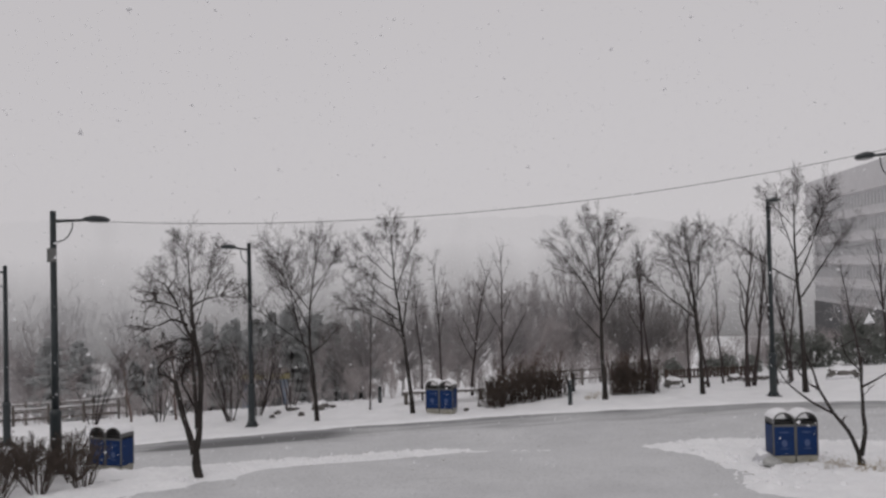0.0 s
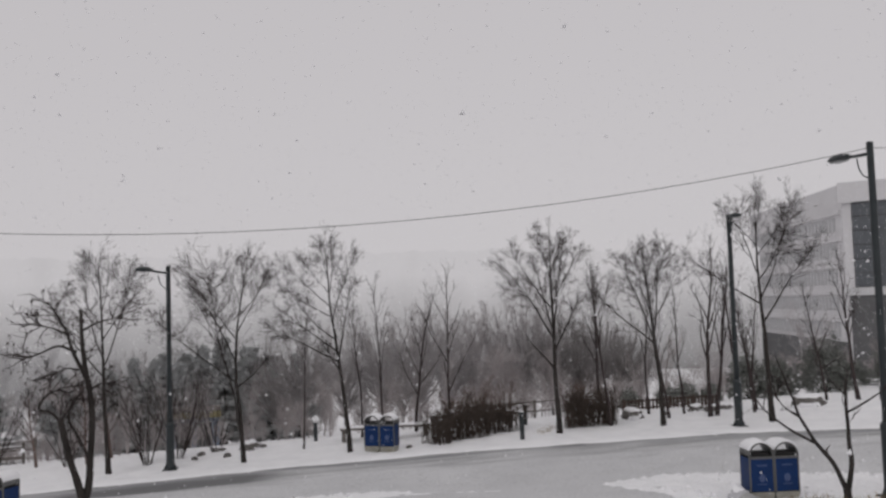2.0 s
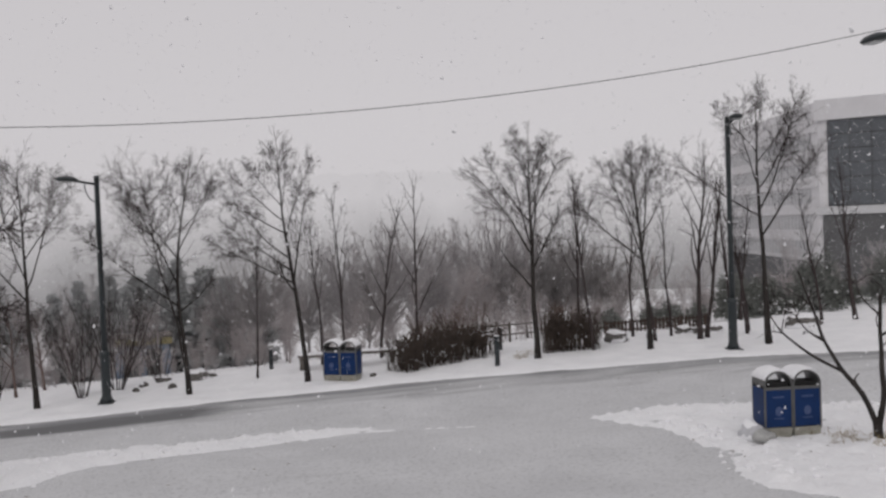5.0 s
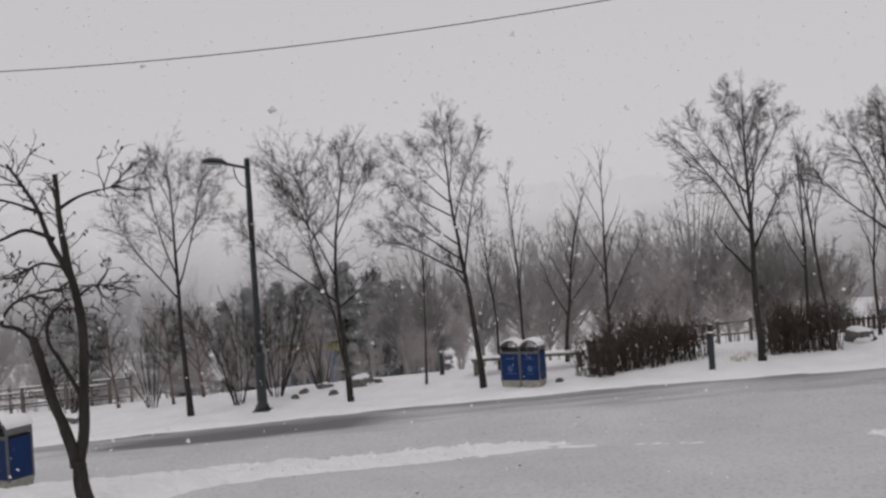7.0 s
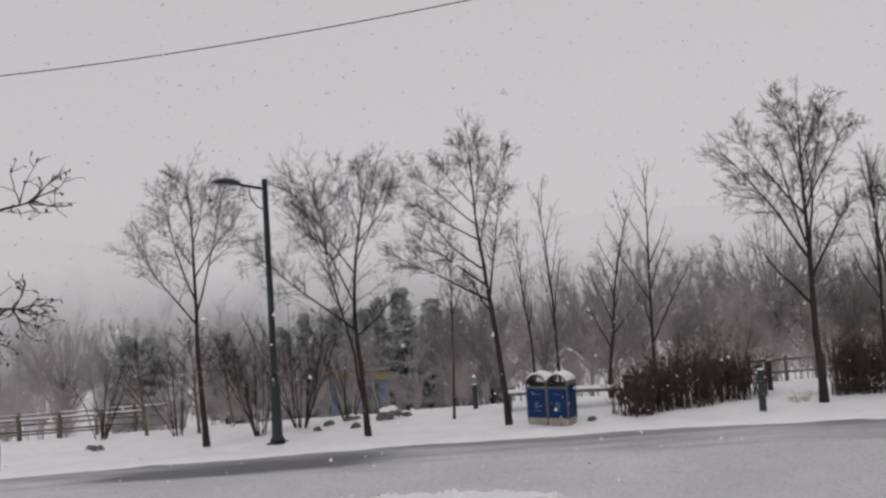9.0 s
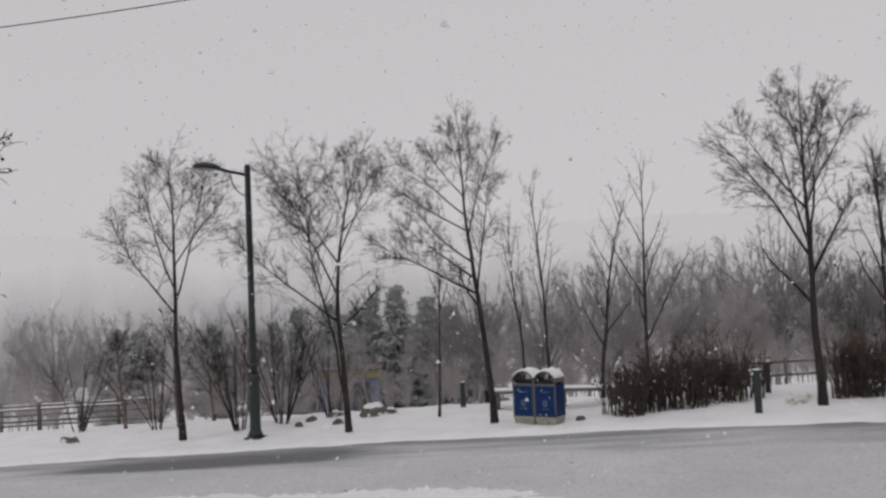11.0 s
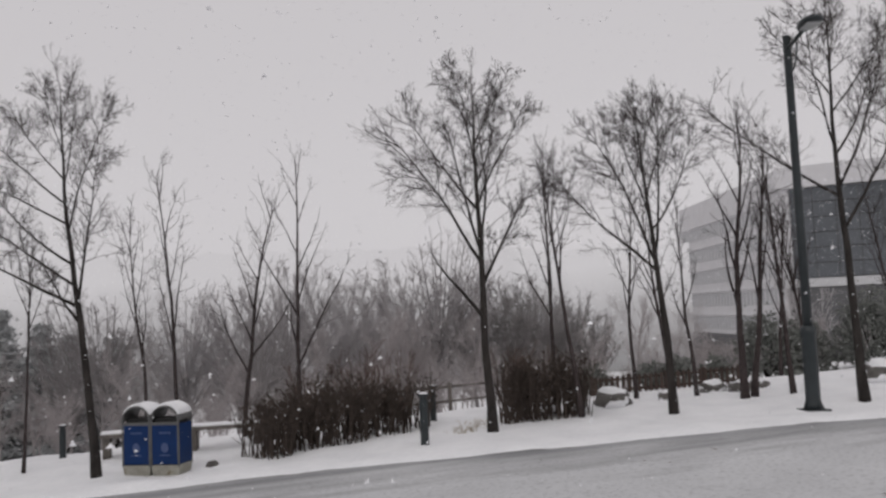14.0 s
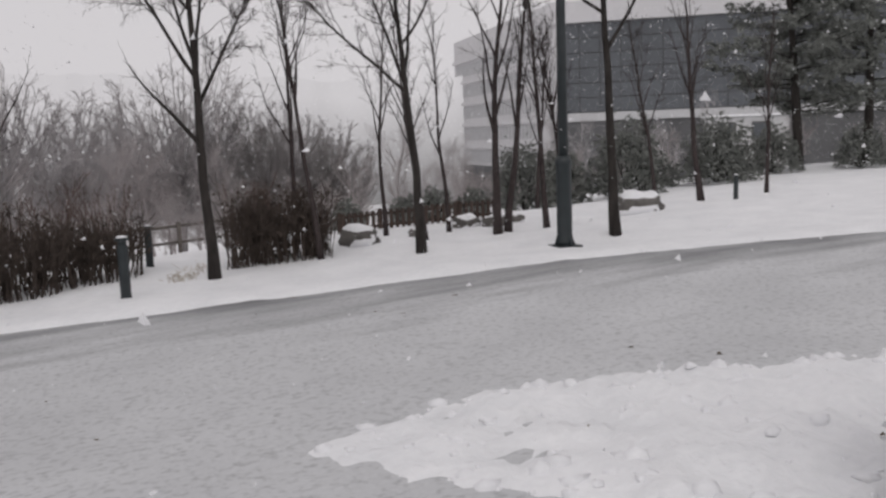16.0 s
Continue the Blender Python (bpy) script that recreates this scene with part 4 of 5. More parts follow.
# ---- street lamps ----
def street_lamp(x, y, height, arm, label):
    """arm: the way in which the arm reaches out, in metres."""
    ob = thing("street_lamp", pose(x, y, top(x, y) - 0.02), label, "street lamp", "street lamps")
    part("base_plate", box(bmesh.new(), -0.19, 0.19, -0.19, 0.19, 0.0, 0.045, 0.008), POST, ob)
    part("sleeve", lathe(bmesh.new(), [(0.16, 0.04), (0.13, 0.14), (0.115, 0.2), (0.115, 1.22), (0.125, 1.25), (0.125, 1.31), (0.085, 1.38)], 18), POST, ob, smooth=True)
    part("post", lathe(bmesh.new(), [(0.078, 1.3), (0.070, 3.0), (0.062, height - 0.03), (0.066, height - 0.02), (0.05, height)], 16), POST, ob, smooth=True)
    for k in range(4):
        gusset = bmesh.new()
        a = k * math.pi / 2
        c, s = math.cos(a), math.sin(a)
        vs = [gusset.verts.new((c * r - s * w, s * r + c * w, z)) for r, z, w in ((0.11, 0.04, -0.008), (0.19, 0.04, -0.008), (0.11, 0.22, -0.008), (0.11, 0.04, 0.008), (0.19, 0.04, 0.008), (0.11, 0.22, 0.008))]
        for q in ((0, 1, 2), (3, 5, 4), (0, 3, 4, 1), (1, 4, 5, 2), (2, 5, 3, 0)):
            gusset.faces.new([vs[i] for i in q])
        part("gusset", gusset, POST, ob)
    reach = math.hypot(*arm)
    turn = Matrix.Rotation(math.atan2(arm[1], arm[0]), 4, "Z")
    h = height - 0.22
    t = Tubes()
    t.add([turn @ Vector(p) for p in ((0, 0, h), (reach * 0.35, 0, h + 0.03), (reach * 0.62, 0, h + 0.06))], [0.034, 0.032, 0.03], 10)
    t.under("arm", POST, ob)
    c = Tubes()
    c.add([turn @ Vector((reach * (0.05 + 0.30 * math.sin(a)), 0, h - 0.44 + 0.42 * (1 - math.cos(a)) * 1.02)) for a in [0.15 + 0.2 * i for i in range(8)]], [0.014] * 8, 8)
    c.add([turn @ Vector((0.07 + 0.045 * math.cos(a), 0, h - 0.47 + 0.045 * math.sin(a))) for a in [0.5 * i for i in range(11)]], [0.011] * 11, 6)
    c.under("scroll", POST, ob, "curled iron bracket under the arm")
    head = bmesh.new()
    rings = []
    for f, w, lo, hi in ((0.0, 0.06, -0.03, 0.04), (0.12, 0.10, -0.045, 0.065), (0.35, 0.16, -0.05, 0.10), (0.7, 0.165, -0.045, 0.095), (0.92, 0.12, -0.035, 0.06), (1.0, 0.05, -0.015, 0.03)):
        xx = reach * 0.56 + f * 0.66
        zc = h + 0.07
        rings.append([head.verts.new(turn @ Vector((xx, w * math.sin(a) * (1.0 if math.cos(a) > -0.3 else 0.9), zc + (hi if math.cos(a) > 0 else -lo) * math.cos(a)))) for a in [2 * math.pi * i / 14 for i in range(14)]])
    for a, b in zip(rings, rings[1:]):
        for i in range(14):
            head.faces.new((a[i], a[(i + 1) % 14], b[(i + 1) % 14], b[i]))
    head.faces.new(rings[0][::-1])
    head.faces.new(rings[-1])
    bmesh.ops.recalc_face_normals(head, faces=head.faces)
    hd = part("lamp_head", head, POST, ob, smooth=True)
    lens = bmesh.new()
    box(lens, reach * 0.56 + 0.2, reach * 0.56 + 0.56, -0.11, 0.11, h + 0.012, h + 0.03, 0.008)
    bmesh.ops.transform(lens, matrix=turn, verts=lens.verts)
    part("lens", lens, LENS, hd, "unlit pale lamp lens")
    return ob


street_lamp(-6.42, 26.10, 5.85, (-0.55, -1.25), "dark green street lamp on the snowy verge")
street_lamp(9.85, 24.40, 6.15, (-0.35, -1.25), "dark green street lamp between bare trees")
lamp_n = street_lamp(LNX, LNY, 6.55, (0.05, 1.3), "dark green street lamp carrying an overhead cable")
lamp_a = street_lamp(-9.05, 17.0, 5.6, (0.75, 1.2), "dark green street lamp carrying an overhead cable")
street_lamp(-13.9, 25.8, 5.6, (-0.5, -1.2), "dark green street lamp at the road's edge")
box_thing = part("cable_box", box(bmesh.new(), -0.09, 0.09, -0.13, -0.05, 4.5, 4.8, 0.01), STEEL, lamp_a, "small grey box strapped to the post")


def cable(ax, ay, az, bx, by, bz, sag, label):
    t = Tubes()
    n = 40
    pts = [Vector((ax + (bx - ax) * i / n, ay + (by - ay) * i / n, az + (bz - az) * i / n - sag * 4 * (i / n) * (1 - i / n))) for i in range(n + 1)]
    t.add(pts, [0.0065] * (n + 1), 6)
    return tagged(new("overhead_cable", t.mesh("overhead_cable", CABLE)), label, "cable", "overhead cables")


za, zn = top(-9.05, 17.0) + 5.4, top(LNX, LNY) + 6.42
cable(-9.05, 17.0, za, LNX, LNY, zn, 0.60, "thin dark cable slung between two street lamps")
cable(LNX, LNY, zn, 26.0, 12.6, zn + 0.3, 0.4, "thin dark cable running on from a street lamp")


# ---- litter bins ----
def litter_bin(x, y, turn, label, drop=0.0):
    """A pair of joined bins with barrel hoods, open at front and back."""
    ob = thing("litter_bin", pose(x, y, top(x, y) - 0.03 - drop, 0, 0, turn), label, "litter bin", "double litter bins")
    w, d = 0.46, 0.44
    for s in (-1, 1):
        x0, x1 = (-w - 0.004, -0.004) if s < 0 else (0.004, w + 0.004)
        base = bmesh.new()
        lo = [(x0 + 0.05, 0.04), (x1 - 0.05, 0.04), (x1 - 0.05, d - 0.04), (x0 + 0.05, d - 0.04)]
        hi = [(x0, 0.0), (x1, 0.0), (x1, d), (x0, d)]
        prof = ((0.0, 0.0), (0.06, 0.55), (0.19, 1.0))
        rings = [[base.verts.new((lo[i][0] + (hi[i][0] - lo[i][0]) * k, lo[i][1] + (hi[i][1] - lo[i][1]) * k, z)) for i in range(4)] for z, k in prof]
        for a, b in zip(rings, rings[1:]):
            for i in range(4):
                base.faces.new((a[i], a[(i + 1) % 4], b[(i + 1) % 4], b[i]))
        base.faces.new(rings[0][::-1])
        base.faces.new(rings[-1])
        part("base", base, STAINED, ob, "stained grey foot")
        part("body", box(bmesh.new(), x0 + 0.02, x1 - 0.02, 0.02, d - 0.02, 0.19, 0.80), INSIDE, ob)
        fp = part("front_panel", box(bmesh.new(), x0 + 0.026, x1 - 0.026, 0.002, 0.02, 0.205, 0.785, 0.004), BLUE, ob, "blue painted panel with faded print")
        part("back_panel", box(bmesh.new(), x0 + 0.026, x1 - 0.026, d - 0.02, d - 0.002, 0.205, 0.785, 0.004), BLUE, ob)
        side = x0 if s < 0 else x1
        part("side_panel", box(bmesh.new(), side - 0.004 if s < 0 else side - 0.02, side + 0.02 if s < 0 else side + 0.004, 0.035, d - 0.035, 0.205, 0.80, 0.004), BLUE, ob)
        for px in (x0, x1 - 0.024):
            for py in (-0.004, d - 0.031):
                part("corner_post", box(bmesh.new(), px, px + 0.024, py, py + 0.035, 0.17, 0.86, 0.004), STEEL, ob)
        for py in (-0.002, d - 0.028):
            part("rail", box(bmesh.new(), x0 + 0.025, x1 - 0.025, py, py + 0.03, 0.787, 0.83, 0.004), STEEL, ob)
        # solid block, its near-black colour painting the shaded depth of the opening
        tray = bmesh.new()
        box(tray, x0 + 0.04, x1 - 0.04, 0.06, d - 0.06, 0.80, 0.885)
        part("rim", tray, INSIDE, ob)
        # barrel hood: a thin shell from front to back
        hood = bmesh.new()
        cx, r = (x0 + x1) / 2, w / 2
        n = 18
        prev = None
        for i in range(n + 1):
            a = math.pi * i / n
            ring = [hood.verts.new((cx + rr * math.cos(a), yy, 0.85 + rr * math.sin(a))) for rr, yy in ((r, -0.006), (r, d + 0.006), (r - 0.02, d + 0.006), (r - 0.02, -0.006))]
            if prev:
                for k in range(4):
                    hood.faces.new((prev[k], prev[(k + 1) % 4], ring[(k + 1) % 4], ring[k]))
            else:
                hood.faces.new(ring)
            prev = ring
        hood.faces.new(prev[::-1])
        bmesh.ops.recalc_face_normals(hood, faces=hood.faces)
        part("hood", hood, STEEL, ob, "grey barrel-shaped hood", smooth=False)
        # faded print: bars and a round mark
        mx = (x0 + x1) / 2
        for k in range(5):
            part("printed_bar", box(bmesh.new(), mx - 0.09 + k * 0.038, mx - 0.06 + k * 0.038, -0.001, 0.003, 0.66, 0.685), PALE, fp)
        part("printed_bar", box(bmesh.new(), mx - 0.08, mx + 0.08, -0.001, 0.003, 0.33, 0.345), PALE, fp)
        pr = bmesh.new()
        lathe_pts = [pr.verts.new((mx + 0.06 * math.cos(2 * math.pi * i / 10), -0.001, 0.45 + 0.075 * math.sin(2 * math.pi * i / 10))) for i in range(10)]
        pr.faces.new(lathe_pts[::-1])
        part("printed_mark", pr, PALE, fp, "pale worn mark")
    inv = ob.matrix_world
    for s in (-1, 1):
        cap = bmesh.new()
        rg = random.Random(int(x * 10) + s)
        cx, r = s * (w / 2 + 0.004), w / 2
        rows = []
        for j in range(9):
            yy = 0.02 + (d + 0.02) * j / 8
            row = []
            for i in range(17):
                a = math.pi * (0.13 + 0.74 * i / 16)
                edge = min(1, 4 * math.sin(math.pi * i / 16)) * min(1, 1.2 * math.sin(math.pi * (0.12 + 0.82 * j / 8)) + 0.15)
                t = 0.002 + 0.045 * edge * (0.85 + 0.3 * noise.noise(Vector((i * 0.3 + s, j * 0.4, x))))
                row.append(cap.verts.new((cx + (r + t) * math.cos(a), yy, 0.85 + (r + t) * math.sin(a))))
            rows.append(row)
        for a, b in zip(rows, rows[1:]):
            for i in range(16):
                cap.faces.new((a[i], b[i], b[i + 1], a[i + 1]))
        low = [[cap.verts.new((cx + (r + 0.001) * math.cos(math.pi * (0.13 + 0.74 * i / 16)), rows[j][0].co.y, 0.85 + (r + 0.001) * math.sin(math.pi * (0.13 + 0.74 * i / 16)))) for i in range(17)] for j in (0, 8)]
        for i in range(16):
            cap.faces.new((rows[0][i], rows[0][i + 1], low[0][i + 1], low[0][i]))
            cap.faces.new((rows[8][i + 1], rows[8][i], low[1][i], low[1][i + 1]))
        bmesh.ops.recalc_face_normals(cap, faces=cap.faces)
        co = part("snow_cap", cap, SNOWCAP, smooth=True)
        co.matrix_world = inv
        tagged(co, "rounded cap of fresh snow on a bin hood", "snow", "snow caps")
    return ob


litter_bin(-0.46, 25.72, -22, "blue and grey double litter bin at the road's edge")
litter_bin(RBX, RBY, -3, "blue and grey double litter bin on a snow bank")
litter_bin(-8.62, 18.80, -24, "blue and grey double litter bin behind low bushes")


def lump(name, x, y, size, seed, mat, label, category, group="", z=None, flat=0.7, rough=0.25, snow=0.0):
    """A worn boulder, clod or bundle: a ball pushed about by noise and flattened underneath."""
    bm = bmesh.new()
    bmesh.ops.create_icosphere(bm, subdivisions=3, radius=1.0)
    for v in bm.verts:
        n = v.co.normalized()
        k = 1 + rough * noise.noise(n * 1.3 + Vector((seed, 0, 0))) * 1.6 + rough * 0.5 * noise.noise(n * 3.1 + Vector((0, seed, 0)))
        v.co = Vector((n.x * size[0] * k, n.y * size[1] * k, max(n.z * k, -0.35) * size[2]))
    ob = part(name, bm, mat, smooth=True)
    zz = (top(x, y) if z is None else z) + size[2] * 0.2
    ob.matrix_world = pose(x, y, zz, 0, 0, seed * 37)
    tagged(ob, label, category, group)
    if snow:
        cap = bmesh.new()
        bmesh.ops.create_icosphere(cap, subdivisions=3, radius=1.0)
        for v in cap.verts:
            n = v.co.normalized()
            k = 1 + rough * noise.noise(n * 1.3 + Vector((seed, 0, 0))) * 1.6 + rough * 0.5 * noise.noise(n * 3.1 + Vector((0, seed, 0)))
            lift = snow * sm(0.5, 0.9, n.z + 0.18 * noise.noise(n * 2.5 + Vector((3, seed, 1)))) - 0.03
            v.co = Vector((n.x * size[0] * k * 0.99, n.y * size[1] * k * 0.99, max(n.z * k, -0.3) * size[2] + lift))
        c = part("snow_cap", cap, SNOWCAP, smooth=True)
        c.matrix_world = ob.matrix_world
        tagged(c, "fresh snow lying on a boulder", "snow", "snow caps")
    return ob


lump("boulder", 7.75, 27.6, (0.42, 0.28, 0.26), 3, STONE, "grey boulder half under snow", "rock", "boulders", snow=0.06)
lump("boulder", 13.65, 27.4, (0.62, 0.4, 0.30), 5, STONE, "long brown-grey boulder capped with snow", "rock", "boulders", snow=0.07)
lump("boulder", -4.45, 28.4, (0.32, 0.25, 0.2), 6, STONE, "grey boulder half under snow", "rock", "boulders", snow=0.06)
for i, (x, y, s) in enumerate([(-5.4, 28.5, 0.14), (-5.9, 28.2, 0.11), (-5.0, 27.4, 0.12), (-6.0, 27.6, 0.10), (-4.1, 28.7, 0.13), (-11.3, 26.9, 0.16), (0.42, 26.0, 0.085), (8.9, 27.7, 0.15), (10.4, 27.5, 0.2), (11.0, 27.9, 0.18), (10.0, 27.9, 0.22)]):
    lump("stone", x, y, (s * 1.3, s, s * 0.8), 10 + i, STONE, "small stone poking out of the snow", "stone", "stones", snow=0.05 if s > 0.12 else 0.0)
lump("rubbish_bag", RBX - 0.64, RBY + 0.16, (0.19, 0.18, 0.2), 31, material("pale_plastic", (0.40, 0.40, 0.42), (0.58, 0.58, 0.60), 0.35, 6, 0.4, fine=30), "crumpled pale plastic bag dusted with snow", "bag", rough=0.3, snow=0.05)
lump("rubbish_bag", RBX - 0.56, RBY - 0.06, (0.16, 0.14, 0.13), 33, material("grey_plastic", (0.26, 0.26, 0.25), (0.45, 0.45, 0.44), 0.35, 6, 0.4, fine=30), "small grey plastic bag beside a bin", "bag", rough=0.3)


# ---- bollards ----
def bollard(x, y, h, r, label):
    ob = thing("bollard", pose(x, y, top(x, y) - 0.03), label, "bollard", "path bollards")
    part("post", lathe(bmesh.new(), [(r * 1.15, 0), (r * 1.15, 0.03), (r, 0.05), (r, h * 0.86), (r * 0.8, h * 0.87), (r * 0.8, h * 0.93)], 16), POST, ob, smooth=False)
    part("cap", lathe(bmesh.new(), [(r * 0.8, h * 0.93), (r * 1.3, h * 0.94), (r * 1.25, h * 0.98), (r * 0.7, h)], 16), POST, ob, smooth=False)
    t = lathe(bmesh.new(), [(r * 1.1, h * 0.985), (r * 0.95, h * 1.0), (r * 0.5, h * 1.012)], 16)
    c = part("snow_cap", t, SNOWCAP, smooth=True)
    c.matrix_world = ob.matrix_world
    tagged(c, "thin snow on a bollard", "snow", "snow caps")
    return ob


bollard(3.70, 25.45, 0.84, 0.068, "dark green path bollard with a capped top")
bollard(-2.40, 29.0, 0.62, 0.06, "dark green path bollard with a capped top")
bollard(16.2, 27.4, 0.55, 0.05, "dark green path bollard with a capped top")
bollard(4.35, 28.1, 0.7, 0.06, "dark green path bollard with a capped top")


# ---- bench, rails and fences ----
def bench(x, y, turn, length, label):
    ob = thing("bench", pose(x, y, top(x, y) - 0.02, 0, 0, turn), label, "bench", "timber benches")
    for k in range(3):
        part("seat_plank", box(bmesh.new(), -length / 2, length / 2, -0.2 + k * 0.14, -0.08 + k * 0.14, 0.36, 0.42, 0.006), GREYWOOD, ob)
    for s in (-1, 1):
        part("leg", box(bmesh.new(), s * length * 0.4 - 0.06, s * length * 0.4 + 0.06, -0.17, 0.17, 0.0, 0.36, 0.01), GREYWOOD, ob)
    c = part("snow_cap", box(bmesh.new(), -length / 2 + 0.01, length / 2 - 0.01, -0.19, 0.19, 0.422, 0.455, 0.012), SNOWCAP, smooth=True)
    c.matrix_world = ob.matrix_world
    tagged(c, "thin snow along a bench seat", "snow", "snow caps")


bench(-1.05, 28.2, 3, 1.1, "low timber bench dusted with snow")
bench(0.55, 28.1, -4, 1.4, "low timber bench dusted with snow")


def fence(name, x0, y0, x1, y1, posts, height, rails, pickets, mat, label, snow=True):
    ob = thing(name, pose(x0, y0, ground(x0, y0)), label, "fence")
    def at(t):
        x, y = x0 + (x1 - x0) * t, y0 + (y1 - y0) * t
        return Vector((x - x0, y - y0, ground(x, y) - ground(x0, y0)))
    turn = math.atan2(y1 - y0, x1 - x0)
    pm = box(bmesh.new(), -0.04, 0.04, -0.04, 0.04, 0, height, 0.008)
    first = part("post", pm, mat, ob)
    for i in range(posts):
        o = first if i == 0 else first.copy()
        if i:
            scene.collection.objects.link(o)
        o.matrix_basis = Matrix.Translation(at(i / (posts - 1))) @ Matrix.Rotation(turn, 4, "Z")
    for z in rails:
        for i in range(posts - 1):
            a, b = at(i / (posts - 1)), at((i + 1) / (posts - 1))
            t = Tubes()
            t.add([a + Vector((0, 0, z)), b + Vector((0, 0, z))], [0.028, 0.028], 6)
            t.under("rail", mat, ob)
            if snow and z == max(rails):
                s = Tubes()
                s.add([a + Vector((0, 0, z + 0.025)), b + Vector((0, 0, z + 0.025))], [0.022, 0.022], 6)
                tagged(new("snow_cap", s.mesh("snow_cap", SNOWCAP)), "snow lying along a rail", "snow", "snow caps").matrix_world = ob.matrix_world
    if pickets:
        first = part("picket", box(bmesh.new(), -0.035, 0.035, -0.065, -0.05, 0.06, height * 0.95, 0.004), mat, ob)
        for i in range(pickets):
            o = first if i == 0 else first.copy()
            if i:
                scene.collection.objects.link(o)
            o.matrix_basis = Matrix.Translation(at((i + 0.5) / pickets)) @ Matrix.Rotation(turn, 4, "Z")
    return ob


fence("picket_fence", 8.0, 29.3, 11.2, 28.9, 5, 0.46, (0.13, 0.36), 27, WOOD, "low brown picket fence behind the trees", snow=False)
fence("rail_fence", -19.0, 29.4, -11.9, 30.3, 7, 0.75, (0.3, 0.62), 0, GREYWOOD, "timber rail fence with snow on its rails")
fence("rail_fence", -20.0, 32.5, -12.5, 33.2, 7, 0.95, (0.25, 0.55, 0.85), 0, GREYWOOD, "timber rail fence with snow on its rails")
fence("rail_fence", 2.6, 31.2, 6.2, 31.0, 5, 0.7, (0.3, 0.62), 0, GREYWOOD, "low weathered timber rail fence", snow=False)

# ---- play hut in the wood, and the low white house ----
hut = thing("hut", pose(-7.8, 38.0, ground(-7.8, 38.0), 0, 0, 12), "small blue-grey hut with a yellow fascia", "hut")
part("wall", box(bmesh.new(), -1.0, 1.0, -0.7, 0.7, 0, 1.55, 0.02), BLUEWALL, hut)
part("fascia", box(bmesh.new(), -1.08, 1.08, -0.78, -0.70, 1.35, 1.62, 0.02), YELLOW, hut, "yellow fascia board")
part("roof", box(bmesh.new(), -1.12, 1.12, -0.82, 0.8, 1.62, 1.68, 0.02), GREYWOOD, hut, "flat grey roof")
for k in range(2):
    part("door", box(bmesh.new(), -0.7 + k * 0.8, -0.1 + k * 0.8, -0.73, -0.701, 0.1, 1.2, 0.01), STEEL, hut)

house = thing("low_house", pose(35.5, 46.5, 0.0, 0, 0, -40), "low white outbuilding with snow on its roof", "house")
part("wall", box(bmesh.new(), -1.9, 1.9, -1.5, 1.5, -3.2, 0.3, 0.03), WHITEWALL, house)
part("roof", box(bmesh.new(), -2.1, 2.1, -1.7, 1.7, 0.3, 0.42, 0.05), SNOWCAP, house, "roof under snow")
for k in range(2):
    win = part("window", box(bmesh.new(), -1.4 + k * 1.6, -0.5 + k * 1.6, -1.53, -1.502, -0.8, 0.05, 0.01), STEEL, house)
    part("pane", box(bmesh.new(), -1.3 + k * 1.6, -0.6 + k * 1.6, -1.545, -1.532, -0.7, -0.05), GLAZING, win)


